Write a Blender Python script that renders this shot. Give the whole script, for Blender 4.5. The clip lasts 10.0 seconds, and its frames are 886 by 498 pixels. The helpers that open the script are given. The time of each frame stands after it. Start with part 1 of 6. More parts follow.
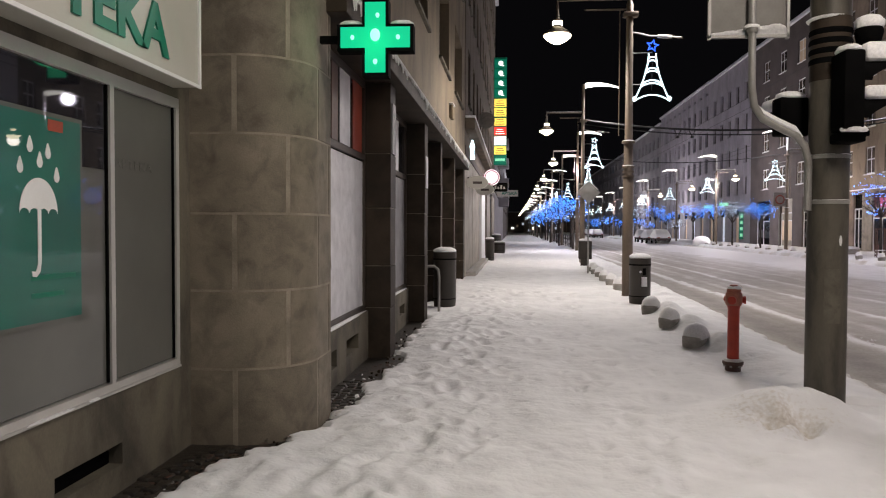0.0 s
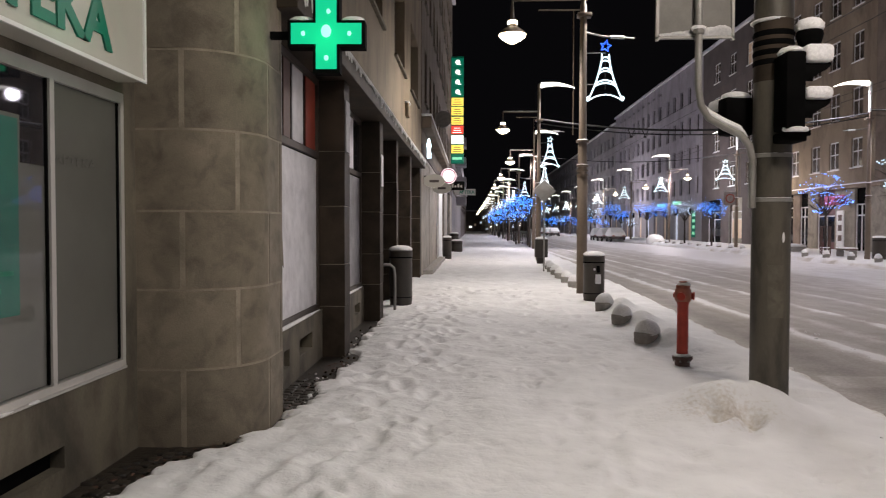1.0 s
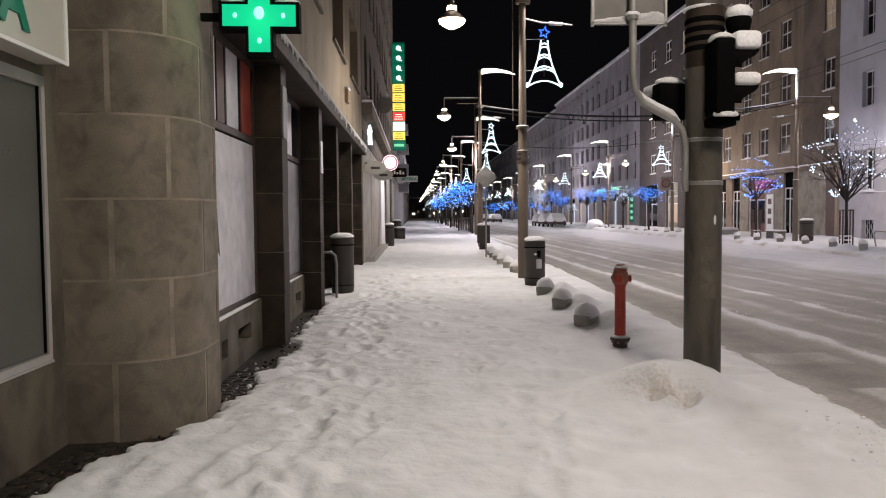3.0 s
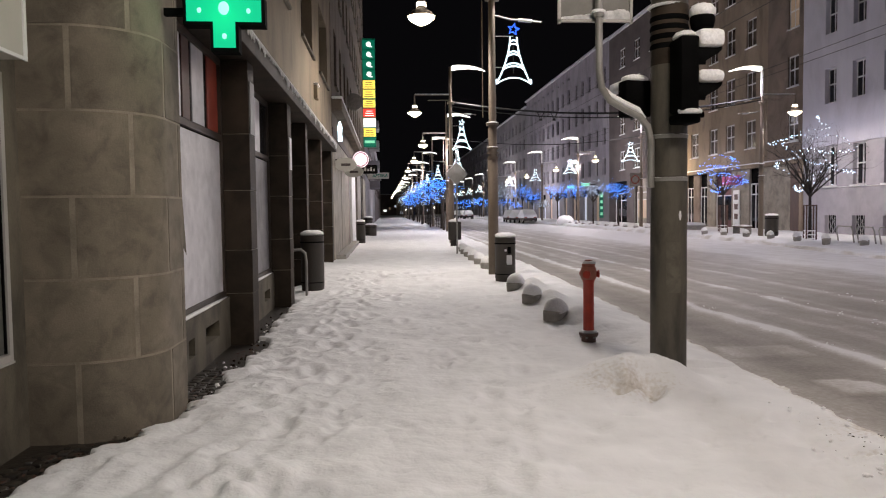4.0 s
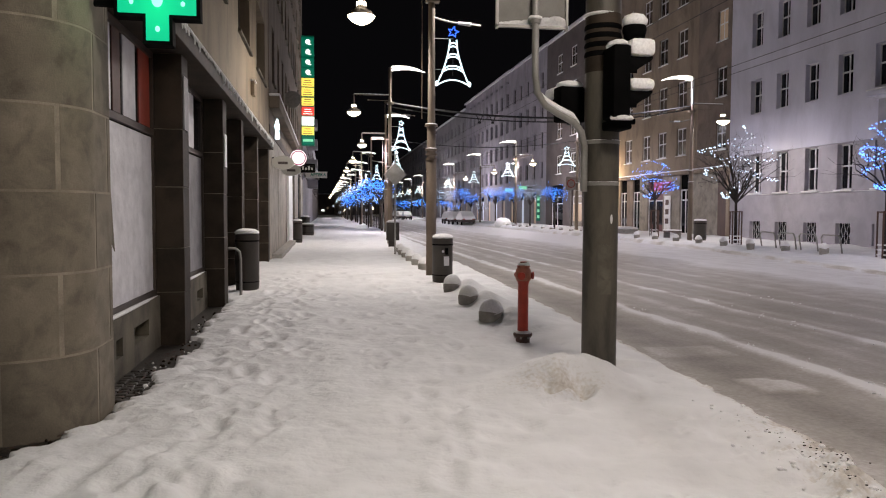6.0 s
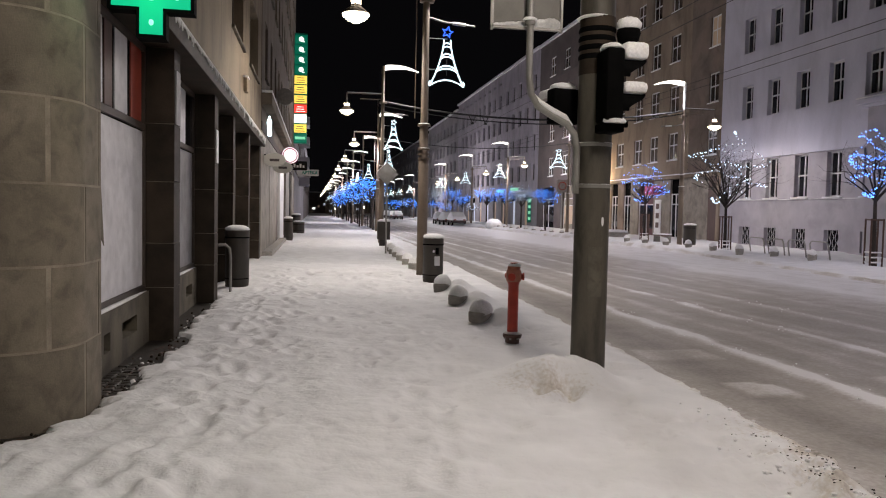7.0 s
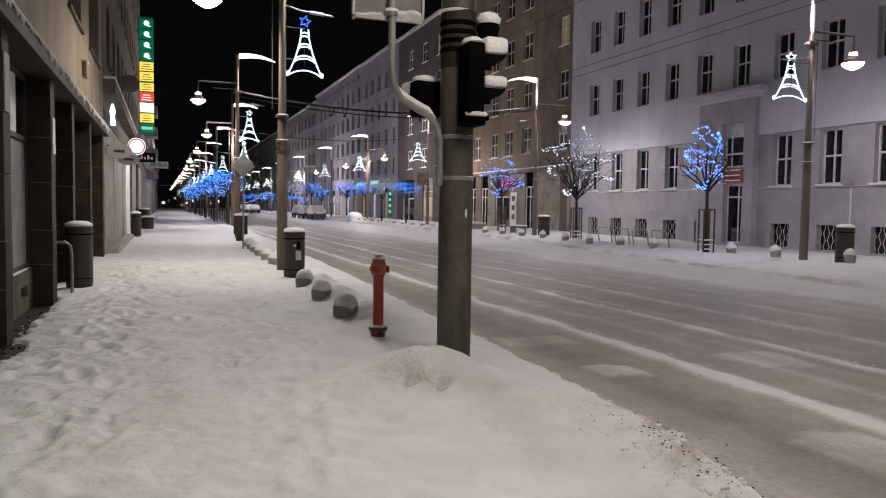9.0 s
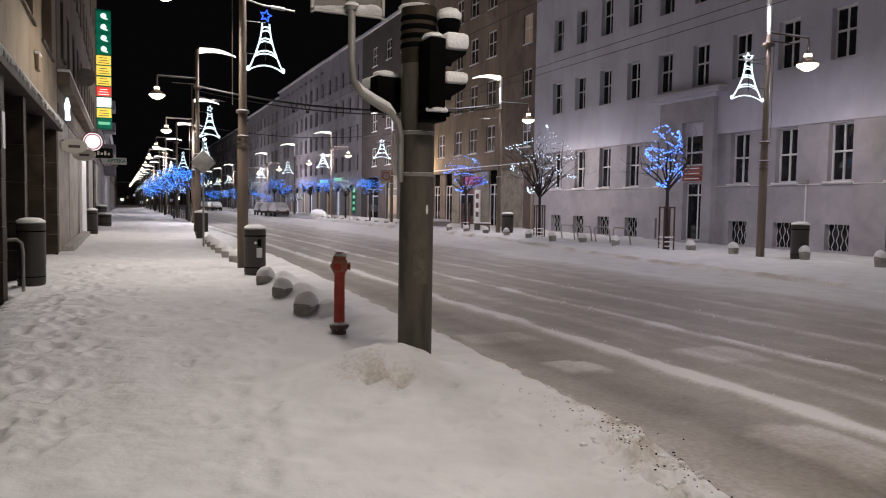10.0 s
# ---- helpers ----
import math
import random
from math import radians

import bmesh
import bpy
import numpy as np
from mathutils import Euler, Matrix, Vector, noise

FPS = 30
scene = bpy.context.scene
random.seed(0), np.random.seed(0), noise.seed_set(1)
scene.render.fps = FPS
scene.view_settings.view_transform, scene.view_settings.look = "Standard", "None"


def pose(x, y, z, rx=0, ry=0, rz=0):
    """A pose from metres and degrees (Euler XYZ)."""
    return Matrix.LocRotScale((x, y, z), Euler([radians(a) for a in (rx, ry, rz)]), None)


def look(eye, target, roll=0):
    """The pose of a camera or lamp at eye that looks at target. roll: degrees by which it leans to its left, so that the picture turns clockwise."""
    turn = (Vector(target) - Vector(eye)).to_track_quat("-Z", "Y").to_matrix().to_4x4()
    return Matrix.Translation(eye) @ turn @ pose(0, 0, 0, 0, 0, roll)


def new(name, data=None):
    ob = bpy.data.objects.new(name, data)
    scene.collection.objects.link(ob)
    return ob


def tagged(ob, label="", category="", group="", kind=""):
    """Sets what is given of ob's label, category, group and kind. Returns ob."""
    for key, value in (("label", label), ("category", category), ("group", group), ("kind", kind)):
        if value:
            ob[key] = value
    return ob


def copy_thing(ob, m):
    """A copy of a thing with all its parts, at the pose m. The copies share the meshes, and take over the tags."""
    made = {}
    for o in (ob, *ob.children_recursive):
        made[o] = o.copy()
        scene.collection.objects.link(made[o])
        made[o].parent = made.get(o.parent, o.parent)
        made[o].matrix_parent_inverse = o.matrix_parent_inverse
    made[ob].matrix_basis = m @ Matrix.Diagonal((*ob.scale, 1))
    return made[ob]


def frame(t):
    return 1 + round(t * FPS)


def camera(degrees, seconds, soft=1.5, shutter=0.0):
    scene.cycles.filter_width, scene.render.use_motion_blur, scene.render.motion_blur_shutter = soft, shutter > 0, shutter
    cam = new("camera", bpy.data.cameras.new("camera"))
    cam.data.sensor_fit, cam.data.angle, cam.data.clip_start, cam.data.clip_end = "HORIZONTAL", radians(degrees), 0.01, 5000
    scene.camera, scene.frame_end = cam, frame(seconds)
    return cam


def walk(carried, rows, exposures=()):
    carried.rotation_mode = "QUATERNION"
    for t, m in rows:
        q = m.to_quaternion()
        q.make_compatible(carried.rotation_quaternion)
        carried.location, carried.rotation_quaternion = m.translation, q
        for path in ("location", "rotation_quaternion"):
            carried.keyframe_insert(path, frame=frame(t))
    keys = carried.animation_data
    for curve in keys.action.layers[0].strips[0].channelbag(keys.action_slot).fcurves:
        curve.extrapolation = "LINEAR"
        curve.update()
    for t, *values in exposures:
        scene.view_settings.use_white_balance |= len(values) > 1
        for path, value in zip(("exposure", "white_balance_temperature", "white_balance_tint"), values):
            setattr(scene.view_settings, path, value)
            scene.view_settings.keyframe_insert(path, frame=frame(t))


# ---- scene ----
cam = camera(61.6, 10.0, soft=1.1, shutter=0.4)
PATH = [
    (0, (0.094, 0.799, 1.724), (-0.095, 2.789, 1.668), 0.2),
    (0.5, (0.116, 0.806, 1.715), (-0.033, 2.8, 1.658), 0.1),
    (1, (0.144, 0.806, 1.714), (0.067, 2.803, 1.655), 0.1),
    (1.5, (0.159, 0.815, 1.71), (0.145, 2.814, 1.643), -0.1),
    (2, (0.17, 0.83, 1.701), (0.192, 2.828, 1.622), -0.3),
    (2.5, (0.173, 0.835, 1.7), (0.219, 2.833, 1.613), -0.4),
    (4, (0.208, 0.826, 1.7), (0.358, 2.818, 1.596), -0.7),
    (4.5, (0.225, 0.824, 1.701), (0.418, 2.812, 1.597), -0.8),
    (5, (0.222, 0.815, 1.703), (0.463, 2.797, 1.597), -0.7),
    (5.5, (0.224, 0.788, 1.7), (0.514, 2.764, 1.596), -0.6),
    (7, (0.216, 0.789, 1.69), (0.556, 2.757, 1.589), 1.2),
    (7.5, (0.244, 0.859, 1.684), (0.584, 2.827, 1.581), 1.1),
    (8, (0.21, 0.866, 1.682), (0.743, 2.79, 1.565), 0.8),
    (8.5, (0.196, 0.872, 1.677), (0.88, 2.747, 1.562), 0.9),
    (9, (0.184, 0.851, 1.682), (0.884, 2.721, 1.569), 0.8),
    (9.5, (0.208, 0.87, 1.678), (0.963, 2.718, 1.561), 0.9),
    (10, (0.235, 0.875, 1.671), (1.023, 2.709, 1.553), 0.9),
]
walk(cam, [(t, look(eye, aim, roll)) for t, eye, aim, roll in PATH],
     [(0.0, 0.3), (5.5, 0.32), (6.9, 0.14), (7.5, 0.12), (8.0, 0.1), (10.0, 0.0)])

# ---- world, lamps ----
world = bpy.data.worlds.new("night_sky")
scene.world = world
world.use_nodes = True
world.node_tree.nodes["Background"].inputs[0].default_value = (0.16, 0.15, 0.18, 1)
world.node_tree.nodes["Background"].inputs[1].default_value = 0.012

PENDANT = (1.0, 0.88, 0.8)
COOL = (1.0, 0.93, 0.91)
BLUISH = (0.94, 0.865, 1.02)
# The first two near masts are unseen, added to light pier and pavement.
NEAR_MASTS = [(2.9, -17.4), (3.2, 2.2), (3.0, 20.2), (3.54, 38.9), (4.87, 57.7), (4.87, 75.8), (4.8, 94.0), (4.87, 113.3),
              *[(4.85 - 0.1 * i, 133.0 + 19 * i) for i in range(9)]]
FAR_MASTS = [(20.0, 0.9), (20.0, 19.7), (20.0, 38.9), (20.0, 57.5), (20.0, 76.6), (20.0, 94.5), (20.0, 114.2), *[(20.0, 133.0 + 19 * i) for i in range(12)]]


def point(name, x, y, z, watts, col, r=0.16):
    d = bpy.data.lights.new(name, "POINT")
    d.energy, d.color, d.shadow_soft_size = watts, col, r
    new(name, d).location = (x, y, z)


def down_light(name, x, y, z, watts, col, cone, r=0.16):
    """A shaded lamp that throws its light downwards."""
    d = bpy.data.lights.new(name, "SPOT")
    d.energy, d.color, d.shadow_soft_size, d.spot_size, d.spot_blend = watts, col, r, radians(cone), 0.45
    new(name, d).location = (x, y, z)


# turned: the unseen second mast, swung round to suit the pier's shading.
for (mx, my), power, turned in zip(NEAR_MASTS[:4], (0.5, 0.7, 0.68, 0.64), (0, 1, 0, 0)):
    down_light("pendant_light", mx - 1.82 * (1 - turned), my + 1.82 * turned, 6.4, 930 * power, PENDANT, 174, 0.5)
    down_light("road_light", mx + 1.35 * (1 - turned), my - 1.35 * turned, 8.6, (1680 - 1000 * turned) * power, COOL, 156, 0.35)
for (mx, my), power in zip(FAR_MASTS[:4], (0.74, 0.66, 1.15, 0.7)):
    down_light("pendant_light", mx + 1.82, my, 6.4, 500 * power, PENDANT, 178, 0.3)
    down_light("road_light", mx - 1.35, my, 8.6, 840 * (0.45 + 0.5 * power), BLUISH, 174, 0.35)
for mx, my in NEAR_MASTS[4:11:2] + FAR_MASTS[4:10:2]:
    point("distant_lamp_light", mx, my, 6.2, 2400, (0.98, 0.91, 0.97), 0.3)


# ---- materials ----
def nodes_of(m):
    m.use_nodes = True
    return m.node_tree, m.node_tree.nodes["Principled BSDF"]


def mat(name, a, b=None, size=0.5, rough=0.7, bump=0.3, fine=0.02, metal=0.0, stretch=(1, 1, 1), vary=0.0, spec=0.5, grit=0.27, soil=0.0, soil_size=0.5):
    """Two colours mixed by a broad noise, with a fine grain in the tone and the relief; soil: how dark the sooty stains on it are."""
    m = bpy.data.materials.new(name)
    t, p = nodes_of(m)
    n, k = t.nodes, t.links
    b = b or tuple(c * 0.75 for c in a)
    co = n.new("ShaderNodeTexCoord")
    mp = n.new("ShaderNodeMapping")
    mp.inputs["Scale"].default_value = stretch
    k.new(co.outputs["Object"], mp.inputs["Vector"])
    big = n.new("ShaderNodeTexNoise")
    big.inputs["Scale"].default_value, big.inputs["Detail"].default_value = 1 / size, 6
    small = n.new("ShaderNodeTexNoise")
    small.inputs["Scale"].default_value, small.inputs["Detail"].default_value = 1 / fine, 4
    k.new(mp.outputs[0], big.inputs["Vector"])
    k.new(mp.outputs[0], small.inputs["Vector"])
    ramp = n.new("ShaderNodeMapRange")
    ramp.inputs[1].default_value, ramp.inputs[2].default_value = 0.33, 0.67
    k.new(big.outputs["Fac"], ramp.inputs[0])
    mix = n.new("ShaderNodeMix")
    mix.data_type = "RGBA"
    mix.inputs[6].default_value, mix.inputs[7].default_value = (*a, 1), (*b, 1)
    k.new(ramp.outputs[0], mix.inputs[0])
    grain = n.new("ShaderNodeMix")
    grain.data_type, grain.blend_type = "RGBA", "MULTIPLY"
    grain.inputs[0].default_value = 1.0
    tone = n.new("ShaderNodeMapRange")
    tone.inputs[3].default_value, tone.inputs[4].default_value = 1 - grit, 1 + grit
    k.new(small.outputs["Fac"], tone.inputs[0])
    k.new(mix.outputs[2], grain.inputs[6])
    k.new(tone.outputs[0], grain.inputs[7])
    out = grain.outputs[2]
    if soil:
        stain = n.new("ShaderNodeTexNoise")
        stain.inputs["Scale"].default_value, stain.inputs["Detail"].default_value = 1 / soil_size, 8
        stain.inputs["Roughness"].default_value, stain.inputs["Distortion"].default_value = 0.62, 0.5
        k.new(mp.outputs[0], stain.inputs["Vector"])
        sr = n.new("ShaderNodeMapRange")
        sr.inputs[1].default_value, sr.inputs[2].default_value = 0.46, 0.66
        sr.inputs[3].default_value, sr.inputs[4].default_value = 1.0, 1 - soil
        k.new(stain.outputs["Fac"], sr.inputs[0])
        sm = n.new("ShaderNodeMix")
        sm.data_type, sm.blend_type = "RGBA", "MULTIPLY"
        sm.inputs[0].default_value = 1.0
        k.new(out, sm.inputs[6])
        k.new(sr.outputs[0], sm.inputs[7])
        out = sm.outputs[2]
    if vary:
        info = n.new("ShaderNodeObjectInfo")
        vr = n.new("ShaderNodeMapRange")
        vr.inputs[3].default_value, vr.inputs[4].default_value = 1 - vary, 1 + vary
        vm = n.new("ShaderNodeMix")
        vm.data_type, vm.blend_type = "RGBA", "MULTIPLY"
        vm.inputs[0].default_value = 1.0
        k.new(info.outputs["Random"], vr.inputs[0])
        k.new(out, vm.inputs[6])
        k.new(vr.outputs[0], vm.inputs[7])
        out = vm.outputs[2]
    k.new(out, p.inputs["Base Color"])
    p.inputs["Roughness"].default_value, p.inputs["Metallic"].default_value = rough, metal
    p.inputs["Specular IOR Level"].default_value = spec
    if bump:
        bp = n.new("ShaderNodeBump")
        bp.inputs["Strength"].default_value, bp.inputs["Distance"].default_value = bump, fine * 0.4
        k.new(small.outputs["Fac"], bp.inputs["Height"])
        k.new(bp.outputs[0], p.inputs["Normal"])
    return m


def glow(name, col, power):
    m = bpy.data.materials.new(name)
    t, p = nodes_of(m)
    p.inputs["Base Color"].default_value = (*[0.5 * c for c in col], 1)
    p.inputs["Emission Color"].default_value, p.inputs["Emission Strength"].default_value = (*col, 1), power
    return m


SNOW = mat("snow", (0.82, 0.82, 0.83), (0.74, 0.74, 0.75), 0.6, 0.65, 0.5, 0.02, spec=0.3)
def snow_ground():
    """Snow tinted brown where the cover attribute is high, for slush, grit and painted shade."""
    m = bpy.data.materials.new("trodden_snow")
    t, p = nodes_of(m)
    n, k = t.nodes, t.links
    at = n.new("ShaderNodeAttribute")
    at.attribute_name = "cover"
    co = n.new("ShaderNodeTexCoord")
    grain = n.new("ShaderNodeTexNoise")
    grain.inputs["Scale"].default_value, grain.inputs["Detail"].default_value = 26, 6
    broad = n.new("ShaderNodeTexNoise")
    broad.inputs["Scale"].default_value, broad.inputs["Detail"].default_value = 1.6, 5
    for x in (grain, broad):
        k.new(co.outputs["Object"], x.inputs["Vector"])
    a = n.new("ShaderNodeMath")
    a.operation = "MULTIPLY_ADD"
    a.inputs[1].default_value = 0.55
    k.new(grain.outputs["Fac"], a.inputs[0])
    k.new(at.outputs["Fac"], a.inputs[2])
    r = n.new("ShaderNodeValToRGB")
    e = r.color_ramp.elements
    e[0].position, e[0].color = 0.42, (0.8, 0.8, 0.8, 1)
    e[1].position, e[1].color = 0.92, (0.2, 0.175, 0.145, 1)
    mid = e.new(0.62)
    mid.color = (0.62, 0.58, 0.52, 1)
    k.new(a.outputs[0], r.inputs[0])
    tone = n.new("ShaderNodeMapRange")
    tone.inputs[1].default_value, tone.inputs[2].default_value = 0.3, 0.7
    tone.inputs[3].default_value, tone.inputs[4].default_value = 0.9, 1.05
    k.new(broad.outputs["Fac"], tone.inputs[0])
    mul = n.new("ShaderNodeMix")
    mul.data_type, mul.blend_type = "RGBA", "MULTIPLY"
    mul.inputs[0].default_value = 1.0
    k.new(r.outputs[0], mul.inputs[6])
    k.new(tone.outputs[0], mul.inputs[7])
    k.new(mul.outputs[2], p.inputs["Base Color"])
    p.inputs["Roughness"].default_value, p.inputs["Specular IOR Level"].default_value = 0.7, 0.25
    lumps = n.new("ShaderNodeTexNoise")
    lumps.inputs["Scale"].default_value, lumps.inputs["Detail"].default_value = 7, 4
    k.new(co.outputs["Object"], lumps.inputs["Vector"])
    b0 = n.new("ShaderNodeBump")
    b0.inputs["Strength"].default_value, b0.inputs["Distance"].default_value = 0.5, 0.05
    k.new(lumps.outputs["Fac"], b0.inputs["Height"])
    bp = n.new("ShaderNodeBump")
    bp.inputs["Strength"].default_value, bp.inputs["Distance"].default_value = 0.3, 0.012
    k.new(grain.outputs["Fac"], bp.inputs["Height"])
    k.new(b0.outputs[0], bp.inputs["Normal"])
    k.new(bp.outputs[0], p.inputs["Normal"])
    return m


SNOW_CAP = mat("snow_cap", (0.88, 0.88, 0.88), (0.82, 0.81, 0.8), 0.15, 0.65, 0.6, 0.02, spec=0.3)
STONE = mat("sandstone", (0.214, 0.182, 0.134), (0.15, 0.127, 0.092), 0.3, 0.85, 0.6, 0.012, vary=0.14, grit=0.2, soil=0.32, soil_size=0.22)
STONE_DARK = mat("dark_stone", (0.047, 0.034, 0.023), (0.024, 0.018, 0.012), 0.4, 0.7, 0.4, 0.012, vary=0.14, spec=0.2, grit=0.2, soil=0.4, soil_size=0.5)
JOINT = mat("mortar", (0.3, 0.26, 0.198), (0.22, 0.19, 0.142), 0.2, 0.9, 0.5, 0.01, soil=0.2, soil_size=0.3)
PLINTH = mat("rendered_plinth", (0.15, 0.13, 0.093), (0.1, 0.087, 0.063), 0.4, 0.85, 0.5, 0.015, grit=0.2, soil=0.45, soil_size=0.4, stretch=(1, 1, 0.6))
PLASTER = mat("ochre_plaster", (0.27, 0.215, 0.145), (0.2, 0.16, 0.11), 0.9, 0.9, 0.5, 0.02, stretch=(1, 1, 0.4), soil=0.3, soil_size=0.8)
DARK_PLASTER = mat("soot_plaster", (0.17, 0.135, 0.1), (0.1, 0.08, 0.06), 1.2, 0.9, 0.5, 0.03, stretch=(1, 1, 0.4))
WHITE_PLASTER = mat("white_plaster", (0.69, 0.68, 0.76), (0.61, 0.6, 0.68), 1.6, 0.9, 0.4, 0.03, stretch=(1, 1, 0.4), grit=0.1, soil=0.14, soil_size=1.5)
BASE_PLASTER = mat("grey_plaster", (0.47, 0.45, 0.48), (0.39, 0.37, 0.4), 1.2, 0.9, 0.4, 0.03, grit=0.12, soil=0.15, soil_size=1.0)
BEIGE = mat("beige_plaster", (0.33, 0.26, 0.19), (0.25, 0.195, 0.14), 1.8, 0.9, 0.4, 0.03, stretch=(1, 1, 0.4), soil=0.35, soil_size=1.2)
BEIGE_DARK = mat("brown_plaster", (0.25, 0.195, 0.155), (0.19, 0.15, 0.12), 1.5, 0.9, 0.4, 0.03, soil=0.3, soil_size=1.2)
UMBER = mat("umber_plaster", (0.1, 0.08, 0.074), (0.068, 0.055, 0.051), 1.6, 0.9, 0.4, 0.03)
LILAC = mat("lilac_grey_plaster", (0.36, 0.33, 0.365), (0.28, 0.26, 0.285), 2.5, 0.9, 0.4, 0.04, soil=0.25, soil_size=1.5, stretch=(1, 1, 0.5))
LILAC_DARK = mat("grey_plaster_dark", (0.28, 0.26, 0.27), (0.2, 0.19, 0.2), 2.5, 0.9, 0.4, 0.04)
ALU = mat("grey_aluminium", (0.55, 0.53, 0.5), (0.47, 0.455, 0.43), 0.4, 0.45, 0.1, 0.01, metal=0.3, grit=0.05)
WHITE_FRAME = mat("white_frame_paint", (0.75, 0.74, 0.74), (0.65, 0.64, 0.64), 0.3, 0.5, 0.1, 0.01)
BROWN_FRAME = mat("dark_frame_paint", (0.05, 0.035, 0.025), (0.03, 0.022, 0.016), 0.3, 0.5, 0.1, 0.01)
STEEL = mat("painted_mast_steel", (0.2, 0.155, 0.115), (0.135, 0.105, 0.08), 0.5, 0.5, 0.25, 0.02, stretch=(1, 1, 0.3))
POLE = mat("weathered_pole_steel", (0.098, 0.086, 0.064), (0.06, 0.053, 0.04), 0.35, 0.55, 0.35, 0.015, stretch=(1, 1, 0.3), grit=0.15, soil=0.55, soil_size=0.22)
HATCH = mat("pale_hatch_paint", (0.135, 0.12, 0.09), (0.1, 0.088, 0.066), 0.25, 0.55, 0.3, 0.015, grit=0.15, soil=0.4, soil_size=0.15)
GALV = mat("galvanised_steel", (0.34, 0.33, 0.31), (0.25, 0.24, 0.22), 0.2, 0.5, 0.2, 0.01, metal=0.5)
BLACK = mat("black_plastic_and_unlit_room", (0.003, 0.003, 0.003), (0.005, 0.005, 0.005), 0.2, 0.8, 0.2, 0.01, spec=0.02)
BIN = mat("dark_bin_metal", (0.045, 0.035, 0.026), (0.027, 0.022, 0.017), 0.3, 0.5, 0.3, 0.015, stretch=(1, 1, 0.3))
CONCRETE = mat("concrete", (0.38, 0.355, 0.32), (0.27, 0.255, 0.23), 0.1, 0.9, 0.6, 0.01, vary=0.15)
RED = mat("red_hydrant_paint", (0.42, 0.035, 0.015), (0.3, 0.022, 0.01), 0.15, 0.4, 0.3, 0.012)
GOLD = mat("faded_ochre_paint", (0.34, 0.13, 0.08), (0.26, 0.07, 0.04), 0.05, 0.5, 0.2, 0.01)
BARK = mat("bark", (0.045, 0.035, 0.028), (0.03, 0.024, 0.02), 0.05, 0.9, 0.8, 0.02)
PAPER = mat("window_paper", (0.74, 0.73, 0.75), (0.62, 0.61, 0.63), 0.5, 0.7, 0.35, 0.15, grit=0.14, soil=0.12, soil_size=0.25)
PAPER_DIM = mat("grey_window_paper", (0.3, 0.29, 0.3), (0.18, 0.175, 0.18), 0.4, 0.6, 0.3, 0.1)
REDPAPER = mat("red_panel", (0.36, 0.06, 0.03), (0.26, 0.045, 0.025), 0.3, 0.5, 0.2, 0.02)
GREEN = mat("green_vinyl", (0.0, 0.17, 0.1), (0.0, 0.14, 0.085), 0.6, 0.35, 0.02, 0.02, grit=0.05)
POSTER = mat("green_poster", (0.003, 0.145, 0.1), (0.003, 0.1, 0.075), 0.5, 0.4, 0.02, 0.02, grit=0.04)
CREAM = mat("cream_sign_panel", (0.52, 0.5, 0.44), (0.46, 0.44, 0.385), 0.6, 0.3, 0.02, 0.02, grit=0.03)
PRINT = mat("white_print_and_lit_neck", (0.8, 0.8, 0.78), (0.74, 0.74, 0.72), 0.3, 0.5, 0.05, 0.02, grit=0.04)
FROST = mat("frosted_glass", (0.115, 0.115, 0.1), (0.08, 0.08, 0.07), 0.9, 0.5, 0.0, 0.6, grit=0.05)
GLASS = mat("dark_window_glass", (0.012, 0.012, 0.015), (0.02, 0.02, 0.024), 0.8, 0.025, 0.0, 0.3)
WET = mat("wet_paving", (0.034, 0.027, 0.02), (0.016, 0.013, 0.01), 0.15, 0.5, 0.6, 0.03, vary=0.3)
ROOF = mat("snowy_roof", (0.6, 0.6, 0.62), (0.5, 0.5, 0.52), 1.0, 0.8, 0.3, 0.05)
SHOP = mat("pale_shop_panel", (0.33, 0.29, 0.235), (0.25, 0.22, 0.175), 0.5, 0.7, 0.2, 0.03, soil=0.35, soil_size=0.7)
BROWN = mat("brown_door_wood", (0.1, 0.05, 0.035), (0.07, 0.035, 0.025), 0.2, 0.5, 0.3, 0.02, stretch=(1, 1, 0.2))
WIRE = mat("black_cable", (0.015, 0.015, 0.015), (0.02, 0.02, 0.02), 0.2, 0.6, 0.1, 0.02)
for coated in (FROST, POSTER):
    coat = coated.node_tree.nodes["Principled BSDF"].inputs
    coat["Coat Weight"].default_value, coat["Coat Roughness"].default_value = 0.8, 0.015
FADED = mat("faded_letter_vinyl", (0.07, 0.068, 0.06), (0.1, 0.098, 0.088), 0.05, 0.5, 0.0, 0.05)
# Pane tone mixes curtains with reflected street light put into the colour.
CURTAIN_GLARE = mat("curtain_and_glare_glass", (0.15, 0.12, 0.095), (0.06, 0.05, 0.042), 0.5, 0.15, 0.0, 0.3, vary=0.4)
PLATE = mat("dull_sign_back", (0.17, 0.162, 0.145), (0.12, 0.115, 0.1), 0.3, 0.6, 0.1, 0.02, metal=0.2, grit=0.1)
MAROON = mat("dark_red_door_paint", (0.12, 0.025, 0.025), (0.07, 0.015, 0.015), 0.4, 0.5, 0.2, 0.02)
CROSS_GREEN = glow("green_neon", (0.0, 0.42, 0.2), 1.0)
CROSS_SPOT = glow("green_white_bulb", (0.3, 0.95, 0.62), 1.2)
LAMP_GLOW = glow("lamp_bowl_glow", (1.0, 0.85, 0.6), 9)
TUBE_GLOW = glow("luminaire_glow", (1.0, 0.95, 0.88), 3)
FIGURE_GLOW = glow("white_rope_light", (0.74, 0.92, 1.0), 2.2)
